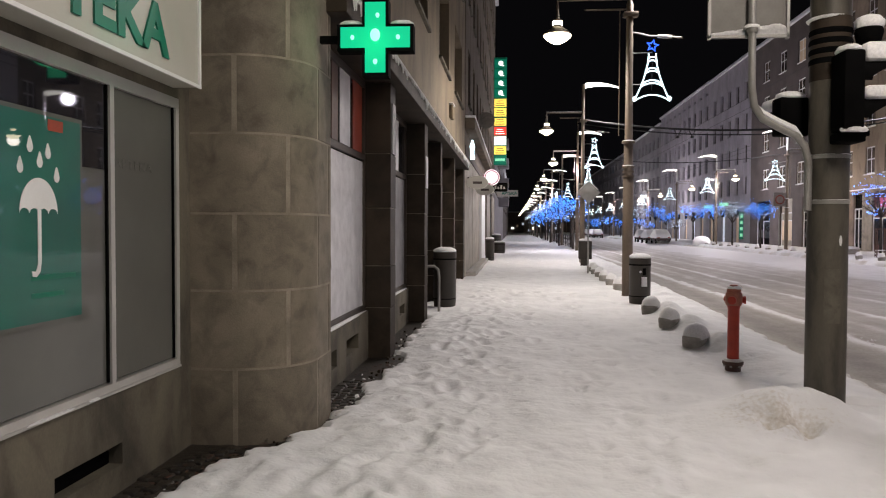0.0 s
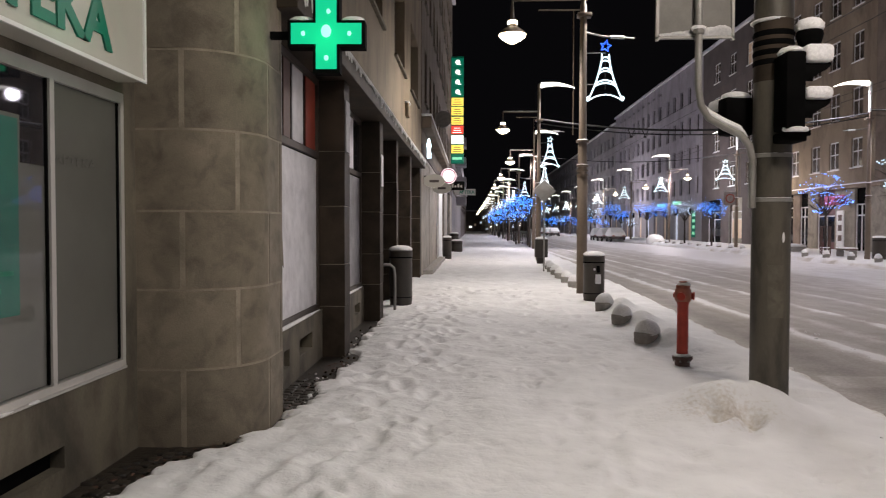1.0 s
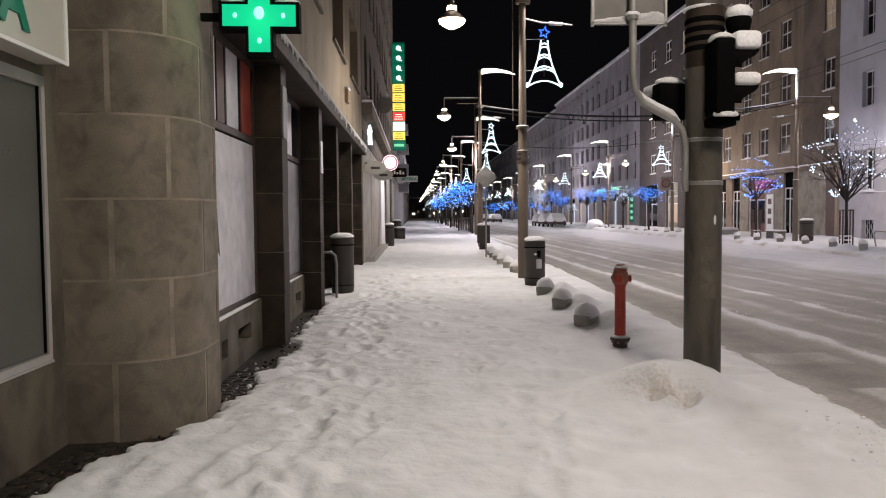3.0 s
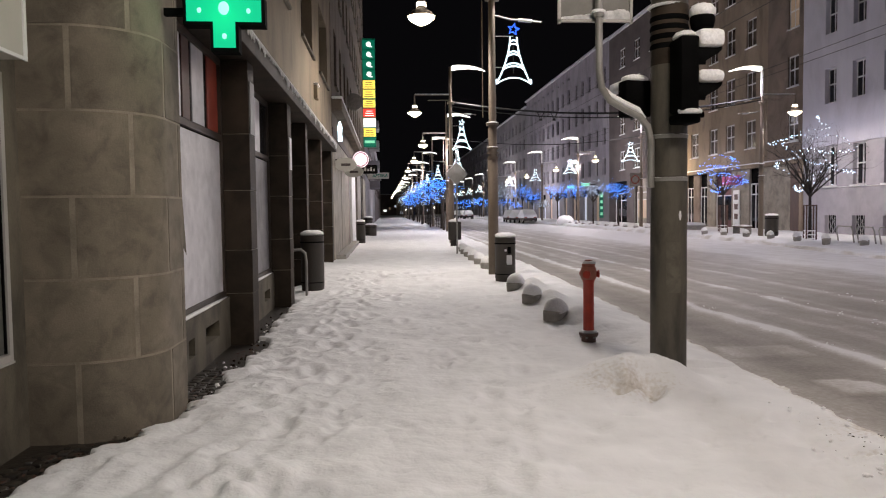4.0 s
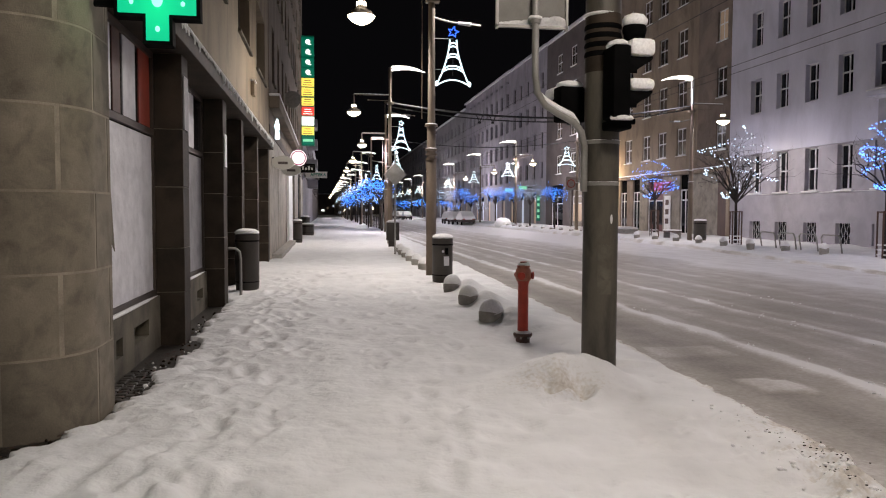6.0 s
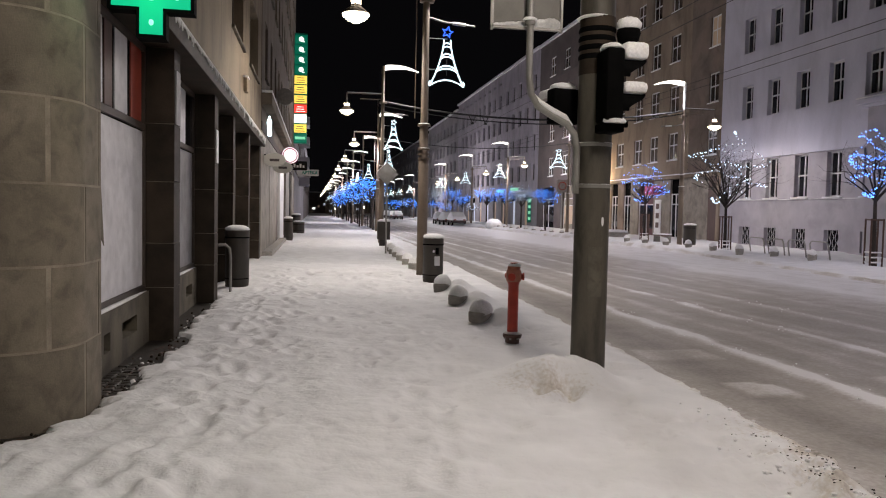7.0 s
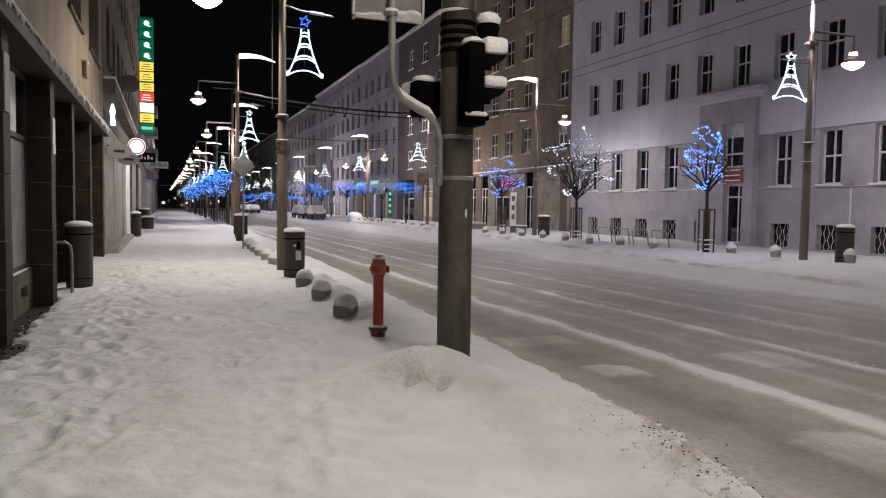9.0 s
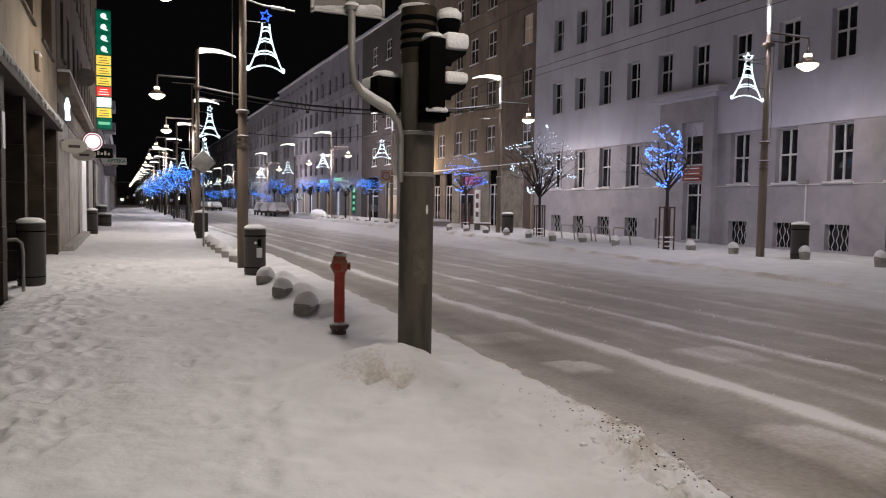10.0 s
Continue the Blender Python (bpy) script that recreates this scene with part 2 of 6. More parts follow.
STAR_GLOW = glow("blue_rope_light", (0.03, 0.12, 1.0), 2.2)
BLUE_BEAD = glow("blue_led", (0.05, 0.25, 1.0), 6)
BRIGHT_BLUE_BEAD = glow("bright_blue_led", (0.1, 0.27, 1.0), 3.8)
PALE_BEAD = glow("pale_led", (0.6, 0.78, 1.0), 3.2)
WARM_WIN = glow("warm_lit_interior", (1.0, 0.74, 0.5), 0.07)
COOL_WIN = glow("cool_lit_interior", (0.8, 0.85, 1.0), 0.4)
SIGN_GREEN = glow("lit_green_panel", (0.0, 0.16, 0.09), 0.6)
SIGN_YELLOW = glow("lit_yellow_panel", (1.0, 0.74, 0.12), 0.9)
SIGN_RED = glow("lit_red_panel", (0.9, 0.06, 0.04), 0.8)
SIGN_WHITE = glow("lit_white_panel", (0.95, 0.97, 0.92), 1.1)
SIGN_PINK = glow("lit_magenta_ring", (0.45, 0.03, 0.16), 0.5)
SIGN_MINT = glow("lit_mint_panel", (0.3, 0.9, 0.55), 0.5)


# ---- mesh helpers ----
def bx(bm, x0, x1, y0, y1, z0, z1, bevel=0.0):
    r = bmesh.ops.create_cube(bm, size=1, matrix=Matrix.Translation(((x0 + x1) / 2, (y0 + y1) / 2, (z0 + z1) / 2))
                              @ Matrix.Diagonal((x1 - x0, y1 - y0, z1 - z0, 1)))
    if bevel:
        edges = list({e for v in r["verts"] for e in v.link_edges})
        bmesh.ops.bevel(bm, geom=edges, offset=bevel, segments=2, affect="EDGES", profile=0.5)
    return bm


def lathe(bm, profile, seg=20, cx=0.0, cy=0.0, wob=0.0):
    """A body of revolution about the upright axis; profile: (radius, z) from bottom to top."""
    rings = []
    for r, z in profile:
        rings.append([bm.verts.new((cx + r * math.cos(2 * math.pi * i / seg) * (1 + wob * math.sin(3 * i + z * 9)),
                                    cy + r * math.sin(2 * math.pi * i / seg) * (1 + wob * math.cos(2 * i + z * 7)), z)) for i in range(seg)])
    for a, b in zip(rings, rings[1:]):
        for i in range(seg):
            j = (i + 1) % seg
            bm.faces.new((a[i], a[j], b[j], b[i]))
    bm.faces.new(rings[0][::-1])
    bm.faces.new(rings[-1])
    return bm


def tube(bm, pts, r, seg=8, close=False):
    """A round rod along points; r: one radius, or one a point."""
    pts = [Vector(p) for p in pts]
    n = len(pts)
    rs = r if isinstance(r, (list, tuple)) else [r] * n
    rings, side = [], None
    for i, p in enumerate(pts):
        a = pts[i - 1] if i or close else p
        b = pts[(i + 1) % n] if i + 1 < n or close else p
        d = (b - a).normalized()
        if side is None:
            side = d.orthogonal().normalized()
        side = (side - d * side.dot(d))
        side = side.normalized() if side.length > 1e-5 else d.orthogonal().normalized()
        up = d.cross(side)
        rings.append([bm.verts.new(p + rs[i] * (math.cos(2 * math.pi * k / seg) * side + math.sin(2 * math.pi * k / seg) * up)) for k in range(seg)])
    pairs = list(zip(rings, rings[1:])) + ([(rings[-1], rings[0])] if close else [])
    for a, b in pairs:
        for k in range(seg):
            j = (k + 1) % seg
            bm.faces.new((a[k], a[j], b[j], b[k]))
    if not close:
        bm.faces.new(rings[0][::-1])
        bm.faces.new(rings[-1])
    return bm


def heap(bm, cx, cy, z, rx, ry, h, seg=16, seed=0):
    """A rounded lump of snow with a flat foot."""
    rng = random.Random(seed)
    rings = []
    for k, (s, t) in enumerate(((0.92, 0.0), (1.0, 0.22), (0.95, 0.55), (0.72, 0.86), (0.36, 1.0))):
        rings.append([bm.verts.new((cx + rx * s * math.cos(2 * math.pi * i / seg) * rng.uniform(0.94, 1.05),
                                    cy + ry * s * math.sin(2 * math.pi * i / seg) * rng.uniform(0.94, 1.05), z + h * t * rng.uniform(0.93, 1.05)))
                      for i in range(seg)])
    for a, b in zip(rings, rings[1:]):
        for i in range(seg):
            bm.faces.new((a[i], a[(i + 1) % seg], b[(i + 1) % seg], b[i]))
    bm.faces.new(rings[0][::-1])
    bm.faces.new(rings[-1])
    return bm


def to_mesh(name, bm, material, smooth=False):
    bmesh.ops.recalc_face_normals(bm, faces=bm.faces)
    me = bpy.data.meshes.new(name)
    bm.to_mesh(me)
    bm.free()
    me.materials.append(material)
    if smooth:
        me.shade_smooth()
        me.set_sharp_from_angle(angle=radians(40))
    return me


def part(name, bm, material, parent, label="", smooth=True):
    ob = new(name, to_mesh(name, bm, material, smooth))
    ob.parent = parent
    return tagged(ob, label)


def thing(name, label, category, m=None, group=""):
    ob = tagged(new(name), label, category, group)
    ob.empty_display_size = 0.2
    if m is not None:
        ob.matrix_basis = m
    return ob


def setting(name, bm, material, smooth=False):
    return tagged(new(name, to_mesh(name, bm, material, smooth)), kind="structure")


def holed(bm, x, depth, y0, y1, z0, z1, holes):
    """A wall in the plane x, as thick as depth goes, with rectangular openings (y0, y1, z0, z1) through it."""
    ys = sorted({y0, y1, *[min(max(v, y0), y1) for h in holes for v in h[:2]]})
    zs = sorted({z0, z1, *[min(max(v, z0), z1) for h in holes for v in h[2:]]})

    def solid(i, j):
        if not (0 <= i < len(ys) - 1 and 0 <= j < len(zs) - 1):
            return False
        cy, cz = (ys[i] + ys[i + 1]) / 2, (zs[j] + zs[j + 1]) / 2
        return not any(a < cy < b and c < cz < d for a, b, c, d in holes)

    seen = {}

    def v(side, i, j):
        if (side, i, j) not in seen:
            seen[side, i, j] = bm.verts.new((x + depth * side, ys[i], zs[j]))
        return seen[side, i, j]

    for i in range(len(ys) - 1):
        for j in range(len(zs) - 1):
            if not solid(i, j):
                continue
            for s in (0, 1):
                bm.faces.new((v(s, i, j), v(s, i + 1, j), v(s, i + 1, j + 1), v(s, i, j + 1)))
            if not solid(i - 1, j):
                bm.faces.new((v(0, i, j), v(1, i, j), v(1, i, j + 1), v(0, i, j + 1)))
            if not solid(i + 1, j):
                bm.faces.new((v(0, i + 1, j), v(1, i + 1, j), v(1, i + 1, j + 1), v(0, i + 1, j + 1)))
            if not solid(i, j - 1):
                bm.faces.new((v(0, i, j), v(1, i, j), v(1, i + 1, j), v(0, i + 1, j)))
            if not solid(i, j + 1):
                bm.faces.new((v(0, i, j + 1), v(1, i, j + 1), v(1, i + 1, j + 1), v(0, i + 1, j + 1)))
    return bm


LATTICE = {}


def vnoise(x, y, size, seed):
    """Smooth noise from -1 to 1 over arrays, with lumps of that size."""
    if seed not in LATTICE:
        LATTICE[seed] = np.random.RandomState(seed).uniform(-1, 1, (256, 256))
    g = LATTICE[seed]
    u, w = np.asarray(x) / size, np.asarray(y) / size
    i, j = np.floor(u).astype(int), np.floor(w).astype(int)
    a, b = u - i, w - j
    a, b = a * a * (3 - 2 * a), b * b * (3 - 2 * b)
    q = lambda m, n: g[m % 256, n % 256]
    return (q(i, j) * (1 - a) + q(i + 1, j) * a) * (1 - b) + (q(i, j + 1) * (1 - a) + q(i + 1, j + 1) * a) * b


def step(a, b, v):
    t = np.clip((v - a) / (b - a), 0, 1)
    return t * t * (3 - 2 * t)


def sheet(name, xs, ys, height, material, cover=None):
    """A ground sheet over a grid; cover: an optional attribute for the material."""
    X, Y = np.meshgrid(xs, ys, indexing="ij")
    Z = height(X, Y)
    nx, ny = X.shape
    idx = np.arange(nx * ny).reshape(nx, ny)
    faces = np.stack([idx[:-1, :-1], idx[1:, :-1], idx[1:, 1:], idx[:-1, 1:]], -1).reshape(-1, 4)
    me = bpy.data.meshes.new(name)
    me.from_pydata(np.stack([X, Y, Z], -1).reshape(-1, 3).tolist(), [], faces.tolist())
    me.materials.append(material)
    me.shade_smooth()
    if cover is not None:
        me.attributes.new("cover", "FLOAT", "POINT").data.foreach_set("value", cover(X, Y).reshape(-1).astype(np.float32))
    return tagged(new(name, me), kind="structure")


# ---- ground, snow and road ----
def near_kerb(y):
    return np.interp(y, [-10, 2, 4.2, 5.4, 8.3, 14, 28, 60, 400], [3.3, 3.4, 3.6, 3.85, 4.0, 4.2, 5.0, 5.4, 5.6])


def far_kerb(y):
    return np.interp(y, [-10, 11.7, 19, 25, 34, 45, 400], [15.2, 15.4, 15.9, 16.6, 17.8, 18.3, 18.4])


def wall_edge(y):
    return np.interp(y, [-10, 5.0, 5.6, 6.4, 7.1, 7.7, 9.2, 10.7, 11.5, 14, 15.5, 17, 400],
                     [-2.32, -2.3, -2.2, -1.98, -1.62, -1.54, -1.56, -1.42, -1.6, -1.5, -1.62, -2.2, -2.2])


FEET = []
rng = random.Random(4)
for lane, count, spread in ((-0.8, 84, 0.24), (-0.4, 44, 0.3), (1.2, 44, 0.26), (0.1, 16, 0.5), (2.1, 14, 0.3)):
    for n in range(count):
        y = 2.6 + 19 * (n + rng.random()) / count
        FEET.append((lane + (y - 8) * 0.03 + rng.gauss(0, spread), y, rng.uniform(-0.4, 0.4), rng.uniform(0.03, 0.068), rng.uniform(0.85, 1.35)))
for n in range(300):
    FEET.append((rng.uniform(-1.9, 3.7), rng.uniform(2.6, 11.5), rng.uniform(-1.5, 1.5), rng.uniform(0.012, 0.045), rng.choice((0.3, 0.4, 0.5, 0.8, 1.1))))
FEET += [(2.3, 7.28, 0.9, 0.09, 0.75), (2.55, 7.2, 0.7, 0.1, 0.9), (2.42, 7.1, 1.2, 0.05, 1.0), (3.35, 6.5, 0.9, 0.09, 0.9), (2.55, 5.9, 1.3, 0.07, 0.6),
         (2.95, 6.1, 0.3, 0.06, 0.5), (1.7, 5.1, 1.1, 0.06, 0.5), (3.2, 5.5, 0.6, 0.05, 0.6)]


def snow_height(x, y):
    z = 0.02 * vnoise(x, y, 1.1, 1) + 0.026 * vnoise(x, y, 0.36, 2) + 0.006 * vnoise(x, y, 0.13, 3) * (0.4 + 0.6 * np.abs(vnoise(x, y, 0.9, 14)))
    z += 0.026 * vnoise(x + 0.35 * y, y, 0.24, 9) * np.exp(-((x + 0.75) / 0.6) ** 2) + 0.016 * vnoise(x, y, 0.22, 19) * np.exp(-((x - 1.25) / 0.35) ** 2)
    z += (0.03 * vnoise(x, y, 0.3, 20) + 0.016 * vnoise(x, y, 0.13, 21) + 0.007 * vnoise(x, y, 0.07, 43)) * np.exp(-((y - 3.4) / 2.6) ** 2)
    z += 0.022 * vnoise((x - 0.21 * y) / 0.17, y / 0.75, 1, 40) * step(0.3, -0.3, x) * np.exp(-((y - 5.5) / 3.0) ** 2)
    for fx, fy, turn, deep, size in FEET:
        near = (np.abs(x - fx) < 0.3 * max(size, 0.5)) & (np.abs(y - fy) < 0.45 * max(size, 0.5))
        if near.any():
            dx, dy = x[near] - fx, y[near] - fy
            u, w = dx * math.cos(turn) - dy * math.sin(turn), dx * math.sin(turn) + dy * math.cos(turn)
            q = (u / (0.075 * size)) ** 2 + (w / (0.17 * size)) ** 2
            z[near] += -0.58 * deep * np.exp(-q ** 1.15) + 0.16 * deep * np.exp(-((np.sqrt(q) - 1.6) / 0.5) ** 2)
    z += (0.25 + 0.07 * vnoise(x, y, 0.3, 6) + 0.03 * vnoise(x, y, 0.12, 13)) * np.exp(-((x - 2.45) / 0.52) ** 2 - np.abs((y - 7.68) / np.where(y < 7.68, 0.36, 0.5)) ** 2.4)
    z += 0.12 * np.exp(-((x - 2.95) / 0.35) ** 2 - ((y - 7.8) / 0.4) ** 2)
    for hx, hy, deep, r in ((2.26, 7.38, 0.16, 0.075), (2.58, 7.4, 0.2, 0.13), (2.15, 6.75, 0.05, 0.07), (3.0, 7.1, 0.06, 0.07), (3.25, 6.0, 0.08, 0.07), (3.1, 6.5, 0.07, 0.09), (2.55, 6.1, 0.04, 0.07), (2.0, 5.2, 0.04, 0.06)):
        z -= deep * np.exp(-((x - hx) ** 2 + (y - hy) ** 2) / r ** 2)
    z += 0.07 * np.exp(-((x - near_kerb(y) + 0.5) / 0.35) ** 2) * (y > 8.5)
    for bx0, by0 in ((2.7, 11.75), (2.78, 13.95), (2.85, 16.1)):
        z += 0.26 * np.exp(-((x - bx0 - 0.36) / 0.27) ** 2 - ((y - by0 - 0.02) / 0.45) ** 2)
    rough = np.exp(-((x - 3.45) / 0.5) ** 2 - ((y - 4.6) / 1.3) ** 2)
    z += rough * (0.085 * vnoise(x, y, 0.17, 11) + 0.06 * vnoise(x, y, 0.08, 12))
    z = np.maximum(z, -0.062 + 0.006 * vnoise(x, y, 0.1, 41))
    k = near_kerb(y) + 0.1 * vnoise(x, y, 0.8, 4) + 0.06 * vnoise(x, y, 0.17, 5)
    z = z * (1 - step(k - 0.15, k, x)) - 0.19 * step(k - 0.05, k + 0.04, x)
    e = wall_edge(y) + 0.08 * vnoise(x, y, 0.3, 7) + 0.1 * vnoise(x, y, 0.12, 8) + 0.05 * vnoise(x, y, 0.06, 17)
    return z - 0.14 * (1 - step(e - 0.05, e + 0.05, x)) - 0.03 * (1 - step(e, e + 0.5, x))


def snow_dirt_and_shade(x, y):
    d = (0.27 + 0.26 * vnoise(x, y, 0.2, 16)) * np.exp(-((x - near_kerb(y) + 0.1) / 0.4) ** 2 - ((y - 4.9) / 1.4) ** 2)
    # On the mound and in its hollow the tint is dirt plus painted shade.
    d += 0.25 * np.exp(-((x - near_kerb(y)) / 0.1) ** 2) + 0.17 * np.exp(-((x - 2.35) / 0.6) ** 2 - ((y - 7.45) / 0.4) ** 2) + 0.22 * np.exp(-((x - 2.5) / 0.22) ** 2 - ((y - 7.36) / 0.13) ** 2)
    return d + 0.14 * np.exp(-((x - wall_edge(y)) / 0.08) ** 2) + 0.05 * np.abs(vnoise(x, y, 0.5, 15))


# Shadow line of the far kerb, painted as a brown tint in the snow.
def far_kerb_shade(x, y):
    return (0.3 + 0.2 * vnoise(x, y, 0.7, 35)) * np.exp(-((x - far_kerb(y) - 0.08) / 0.2) ** 2)


def road_cover(x, y):
    s = vnoise(x / 0.16, y / 3.5, 1, 21) * 0.5 + vnoise(x / 0.4, y / 7, 1, 22) * 0.4 + vnoise(x / 0.9, y / 16, 1, 24) * 0.25
    c = 0.35 + (0.1 - 0.06 * step(7.8, 9.5, x)) * s + 0.05 * vnoise(x, y, 0.3, 23)
    c -= 0.2 * np.exp(-((x - 4.8) / 0.55) ** 2)
    for rx, w, a in ((5.8, 0.13, 0.75), (7.72, 0.11, 0.45), (9.3, 0.16, 0.2), (6.7, 0.12, 0.12), (10.6, 0.2, 0.12)):
        wob = rx + 0.08 * vnoise(y * 0 + rx, y, 2.2, 25) + 0.05 * vnoise(x, y, 0.4, 26)
        c += a * np.exp(-((x - wob) / w) ** 2) * (0.75 + 0.5 * vnoise(x * 0 + rx, y, 0.7, 27))
    c += 0.1 * step(10.6, 12.0, x) + 0.22 * step(12.4, 13.6, x + 0.5 * vnoise(x, y, 3.0, 28))
    for a, b, p, q, v in ((4.55, 5.2, 7.55, 8.15, 0.3), (4.75, 5.5, 4.2, 5.35, 0.2), (6.5, 7.4, 7.4, 8.3, 0.12), (4.4, 5.4, 9.4, 10.1, 0.16)):
        w = 0.08 * vnoise(x, y, 0.3, 29)
        c += v * step(a - 0.05, a + 0.05, x + w) * (1 - step(b - 0.05, b + 0.05, x + w)) * step(p - 0.05, p + 0.05, y + w) * (1 - step(q - 0.05, q + 0.05, y + w))
    c += 0.1 * np.exp(-((x - near_kerb(y) - 0.15) / 0.25) ** 2) + 0.12 * step(30, 60, y)
    return np.clip(c, 0.02, 1)


def road_height(x, y):
    c = road_cover(x, y)
    return -0.115 + 0.055 * (c - 0.3) + (0.01 * vnoise(x, y, 0.12, 30) + 0.03 * vnoise(x, y, 0.22, 42) * step(0.55, 0.9, c)) * c


def far_height(x, y):
    k = far_kerb(y) + 0.12 * vnoise(x, y, 0.9, 31) + 0.08 * vnoise(x, y, 0.25, 32)
    z = 0.02 + 0.05 * vnoise(x, y, 1.4, 33) + 0.025 * vnoise(x, y, 0.4, 34) + 0.1 * np.exp(-((x - 19.2) / 0.6) ** 2) + 0.006 * np.clip(y - 25, 0, 25)
    return z * step(k, k + 0.4, x) - 0.17 * (1 - step(k - 0.04, k + 0.1, x))


def road_material():
    m = bpy.data.materials.new("slush_road")
    t, p = nodes_of(m)
    n, k = t.nodes, t.links
    at = n.new("ShaderNodeAttribute")
    at.attribute_name = "cover"
    co = n.new("ShaderNodeTexCoord")
    mp = n.new("ShaderNodeMapping")
    mp.inputs["Scale"].default_value = (3.5, 0.6, 1)
    k.new(co.outputs["Object"], mp.inputs["Vector"])
    streak = n.new("ShaderNodeTexNoise")
    streak.inputs["Scale"].default_value, streak.inputs["Detail"].default_value = 1.0, 6
    k.new(mp.outputs[0], streak.inputs["Vector"])
    grain = n.new("ShaderNodeTexNoise")
    grain.inputs["Scale"].default_value, grain.inputs["Detail"].default_value = 22, 5
    k.new(co.outputs["Object"], grain.inputs["Vector"])
    a = n.new("ShaderNodeMath")
    a.operation = "MULTIPLY_ADD"
    a.inputs[1].default_value = 0.15
    k.new(streak.outputs["Fac"], a.inputs[0])
    k.new(at.outputs["Fac"], a.inputs[2])
    b = n.new("ShaderNodeMath")
    b.operation = "MULTIPLY_ADD"
    b.inputs[1].default_value = 0.3
    k.new(grain.outputs["Fac"], b.inputs[0])
    k.new(a.outputs[0], b.inputs[2])
    r = n.new("ShaderNodeValToRGB")
    e = r.color_ramp.elements
    e[0].position, e[0].color = 0.3, (0.19, 0.172, 0.15, 1)
    e[1].position, e[1].color = 1.25 / 1.35, (0.74, 0.73, 0.73, 1)
    mid = e.new(0.6)
    mid.color = (0.375, 0.345, 0.312, 1)
    k.new(b.outputs[0], r.inputs[0])
    k.new(r.outputs[0], p.inputs["Base Color"])
    p.inputs["Roughness"].default_value = 0.6
    p.inputs["Specular IOR Level"].default_value = 0.3
    bp = n.new("ShaderNodeBump")
    bp.inputs["Strength"].default_value, bp.inputs["Distance"].default_value = 0.5, 0.02
    k.new(b.outputs[0], bp.inputs["Height"])
    k.new(bp.outputs[0], p.inputs["Normal"])
    return m


setting("ground", bx(bmesh.new(), -400, 400, -300, 900, -0.6, -0.3), SNOW)
setting("pavement_slab", bx(bmesh.new(), -3.0, 2.6, -12, 60, -0.3, -0.085), WET)
sheet("snow_pavement", np.arange(-2.75, 4.4, 0.028), np.concatenate([np.arange(-12, 2, 0.3), np.arange(2, 11, 0.028), np.arange(11, 20, 0.05), np.arange(20, 31, 0.11)]), snow_height, snow_ground(), snow_dirt_and_shade)
sheet("snow_pavement_far_end", np.arange(-2.75, 6.3, 0.15), np.concatenate([np.arange(30.8, 80, 0.5), np.arange(80, 300, 5)]), snow_height, SNOW)
sheet("road", np.arange(3.0, 19.2, 0.07), np.concatenate([np.arange(-12, 2, 0.4), np.arange(2, 30, 0.12), np.arange(30, 90, 0.6), np.arange(90, 300, 4)]), road_height, road_material(), road_cover)
sheet("snow_pavement_opposite", np.arange(14.8, 26.2, 0.12), np.concatenate([np.arange(-5, 60, 0.16), np.arange(60, 300, 3)]), far_height, snow_ground(), far_kerb_shade)


# ---- pharmacy front ----
PX = -2.57
ph = thing("pharmacy", "recessed pharmacy ground floor with rendered plinth and frosted window", "shop")
part("wall", holed(bmesh.new(), PX, -0.4, -12, 6.74, -0.2, 9.0, [(1.0, 6.5, 0.63, 2.74), (4.87, 5.63, 0.1, 0.25)]), PLINTH, ph, smooth=False)
# Black sheet stands for the unlit room behind the panes.
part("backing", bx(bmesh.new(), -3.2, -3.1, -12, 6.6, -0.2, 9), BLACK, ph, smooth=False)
GP = PX + 0.03
bm = bmesh.new()
holed(bm, PX + 0.012, -0.072, 1.0, 6.5, 0.63, 2.74, [(a, b, 0.68, 2.66) for a, b in ((1.05, 3.3), (3.35, 5.49), (5.54, 6.45))])
frame_ob = part("window_frame", bm, ALU, ph, "grey aluminium window frame", smooth=False)
for y0, y1 in ((1.05, 3.3), (3.35, 5.49), (5.54, 6.45)):
    part("pane", bx(bmesh.new(), GP - 0.065, GP - 0.05, y0, y1, 0.69, 2.66), FROST, frame_ob, "frosted grey glass pane", smooth=False)
    part("gasket", bx(bmesh.new(), GP - 0.05, GP - 0.035, y0, y0 + 0.02, 0.69, 2.66), BLACK, frame_ob, smooth=False)
    part("gasket", bx(bmesh.new(), GP - 0.05, GP - 0.035, y1 - 0.02, y1, 0.69, 2.66), BLACK, frame_ob, smooth=False)
part("clear_pane", bx(bmesh.new(), GP - 0.049, GP - 0.044, 4.0, 5.46, 2.1, 2.65), GLASS, frame_ob, "clear dark glass above the frosting", smooth=False)
part("sill", bx(bmesh.new(), PX + 0.002, PX + 0.022, 1.0, 6.5, 0.612, 0.629), ALU, ph, "grey metal sill", smooth=False)
for y0, y1, s in ((4.6, 5.05, 1), (5.2, 5.32, 2), (3.6, 4.3, 3)):
    part("sill_snow", heap(bmesh.new(), PX + 0.02, (y0 + y1) / 2, 0.622, 0.018, (y1 - y0) / 2, 0.014, 22, s), SNOW_CAP, ph)
part("vent_grille", bx(bmesh.new(), PX - 0.2, PX - 0.1, 4.87, 5.63, 0.1, 0.25), BLACK, ph, smooth=False)

sign = thing("pharmacy_sign", "cream box sign with green capital letters over the shop window", "shop sign")
part("box", bx(bmesh.new(), PX + 0.004, -2.35, 1.0, 6.41, 2.81, 4.1, 0.012), CREAM, sign, smooth=False)
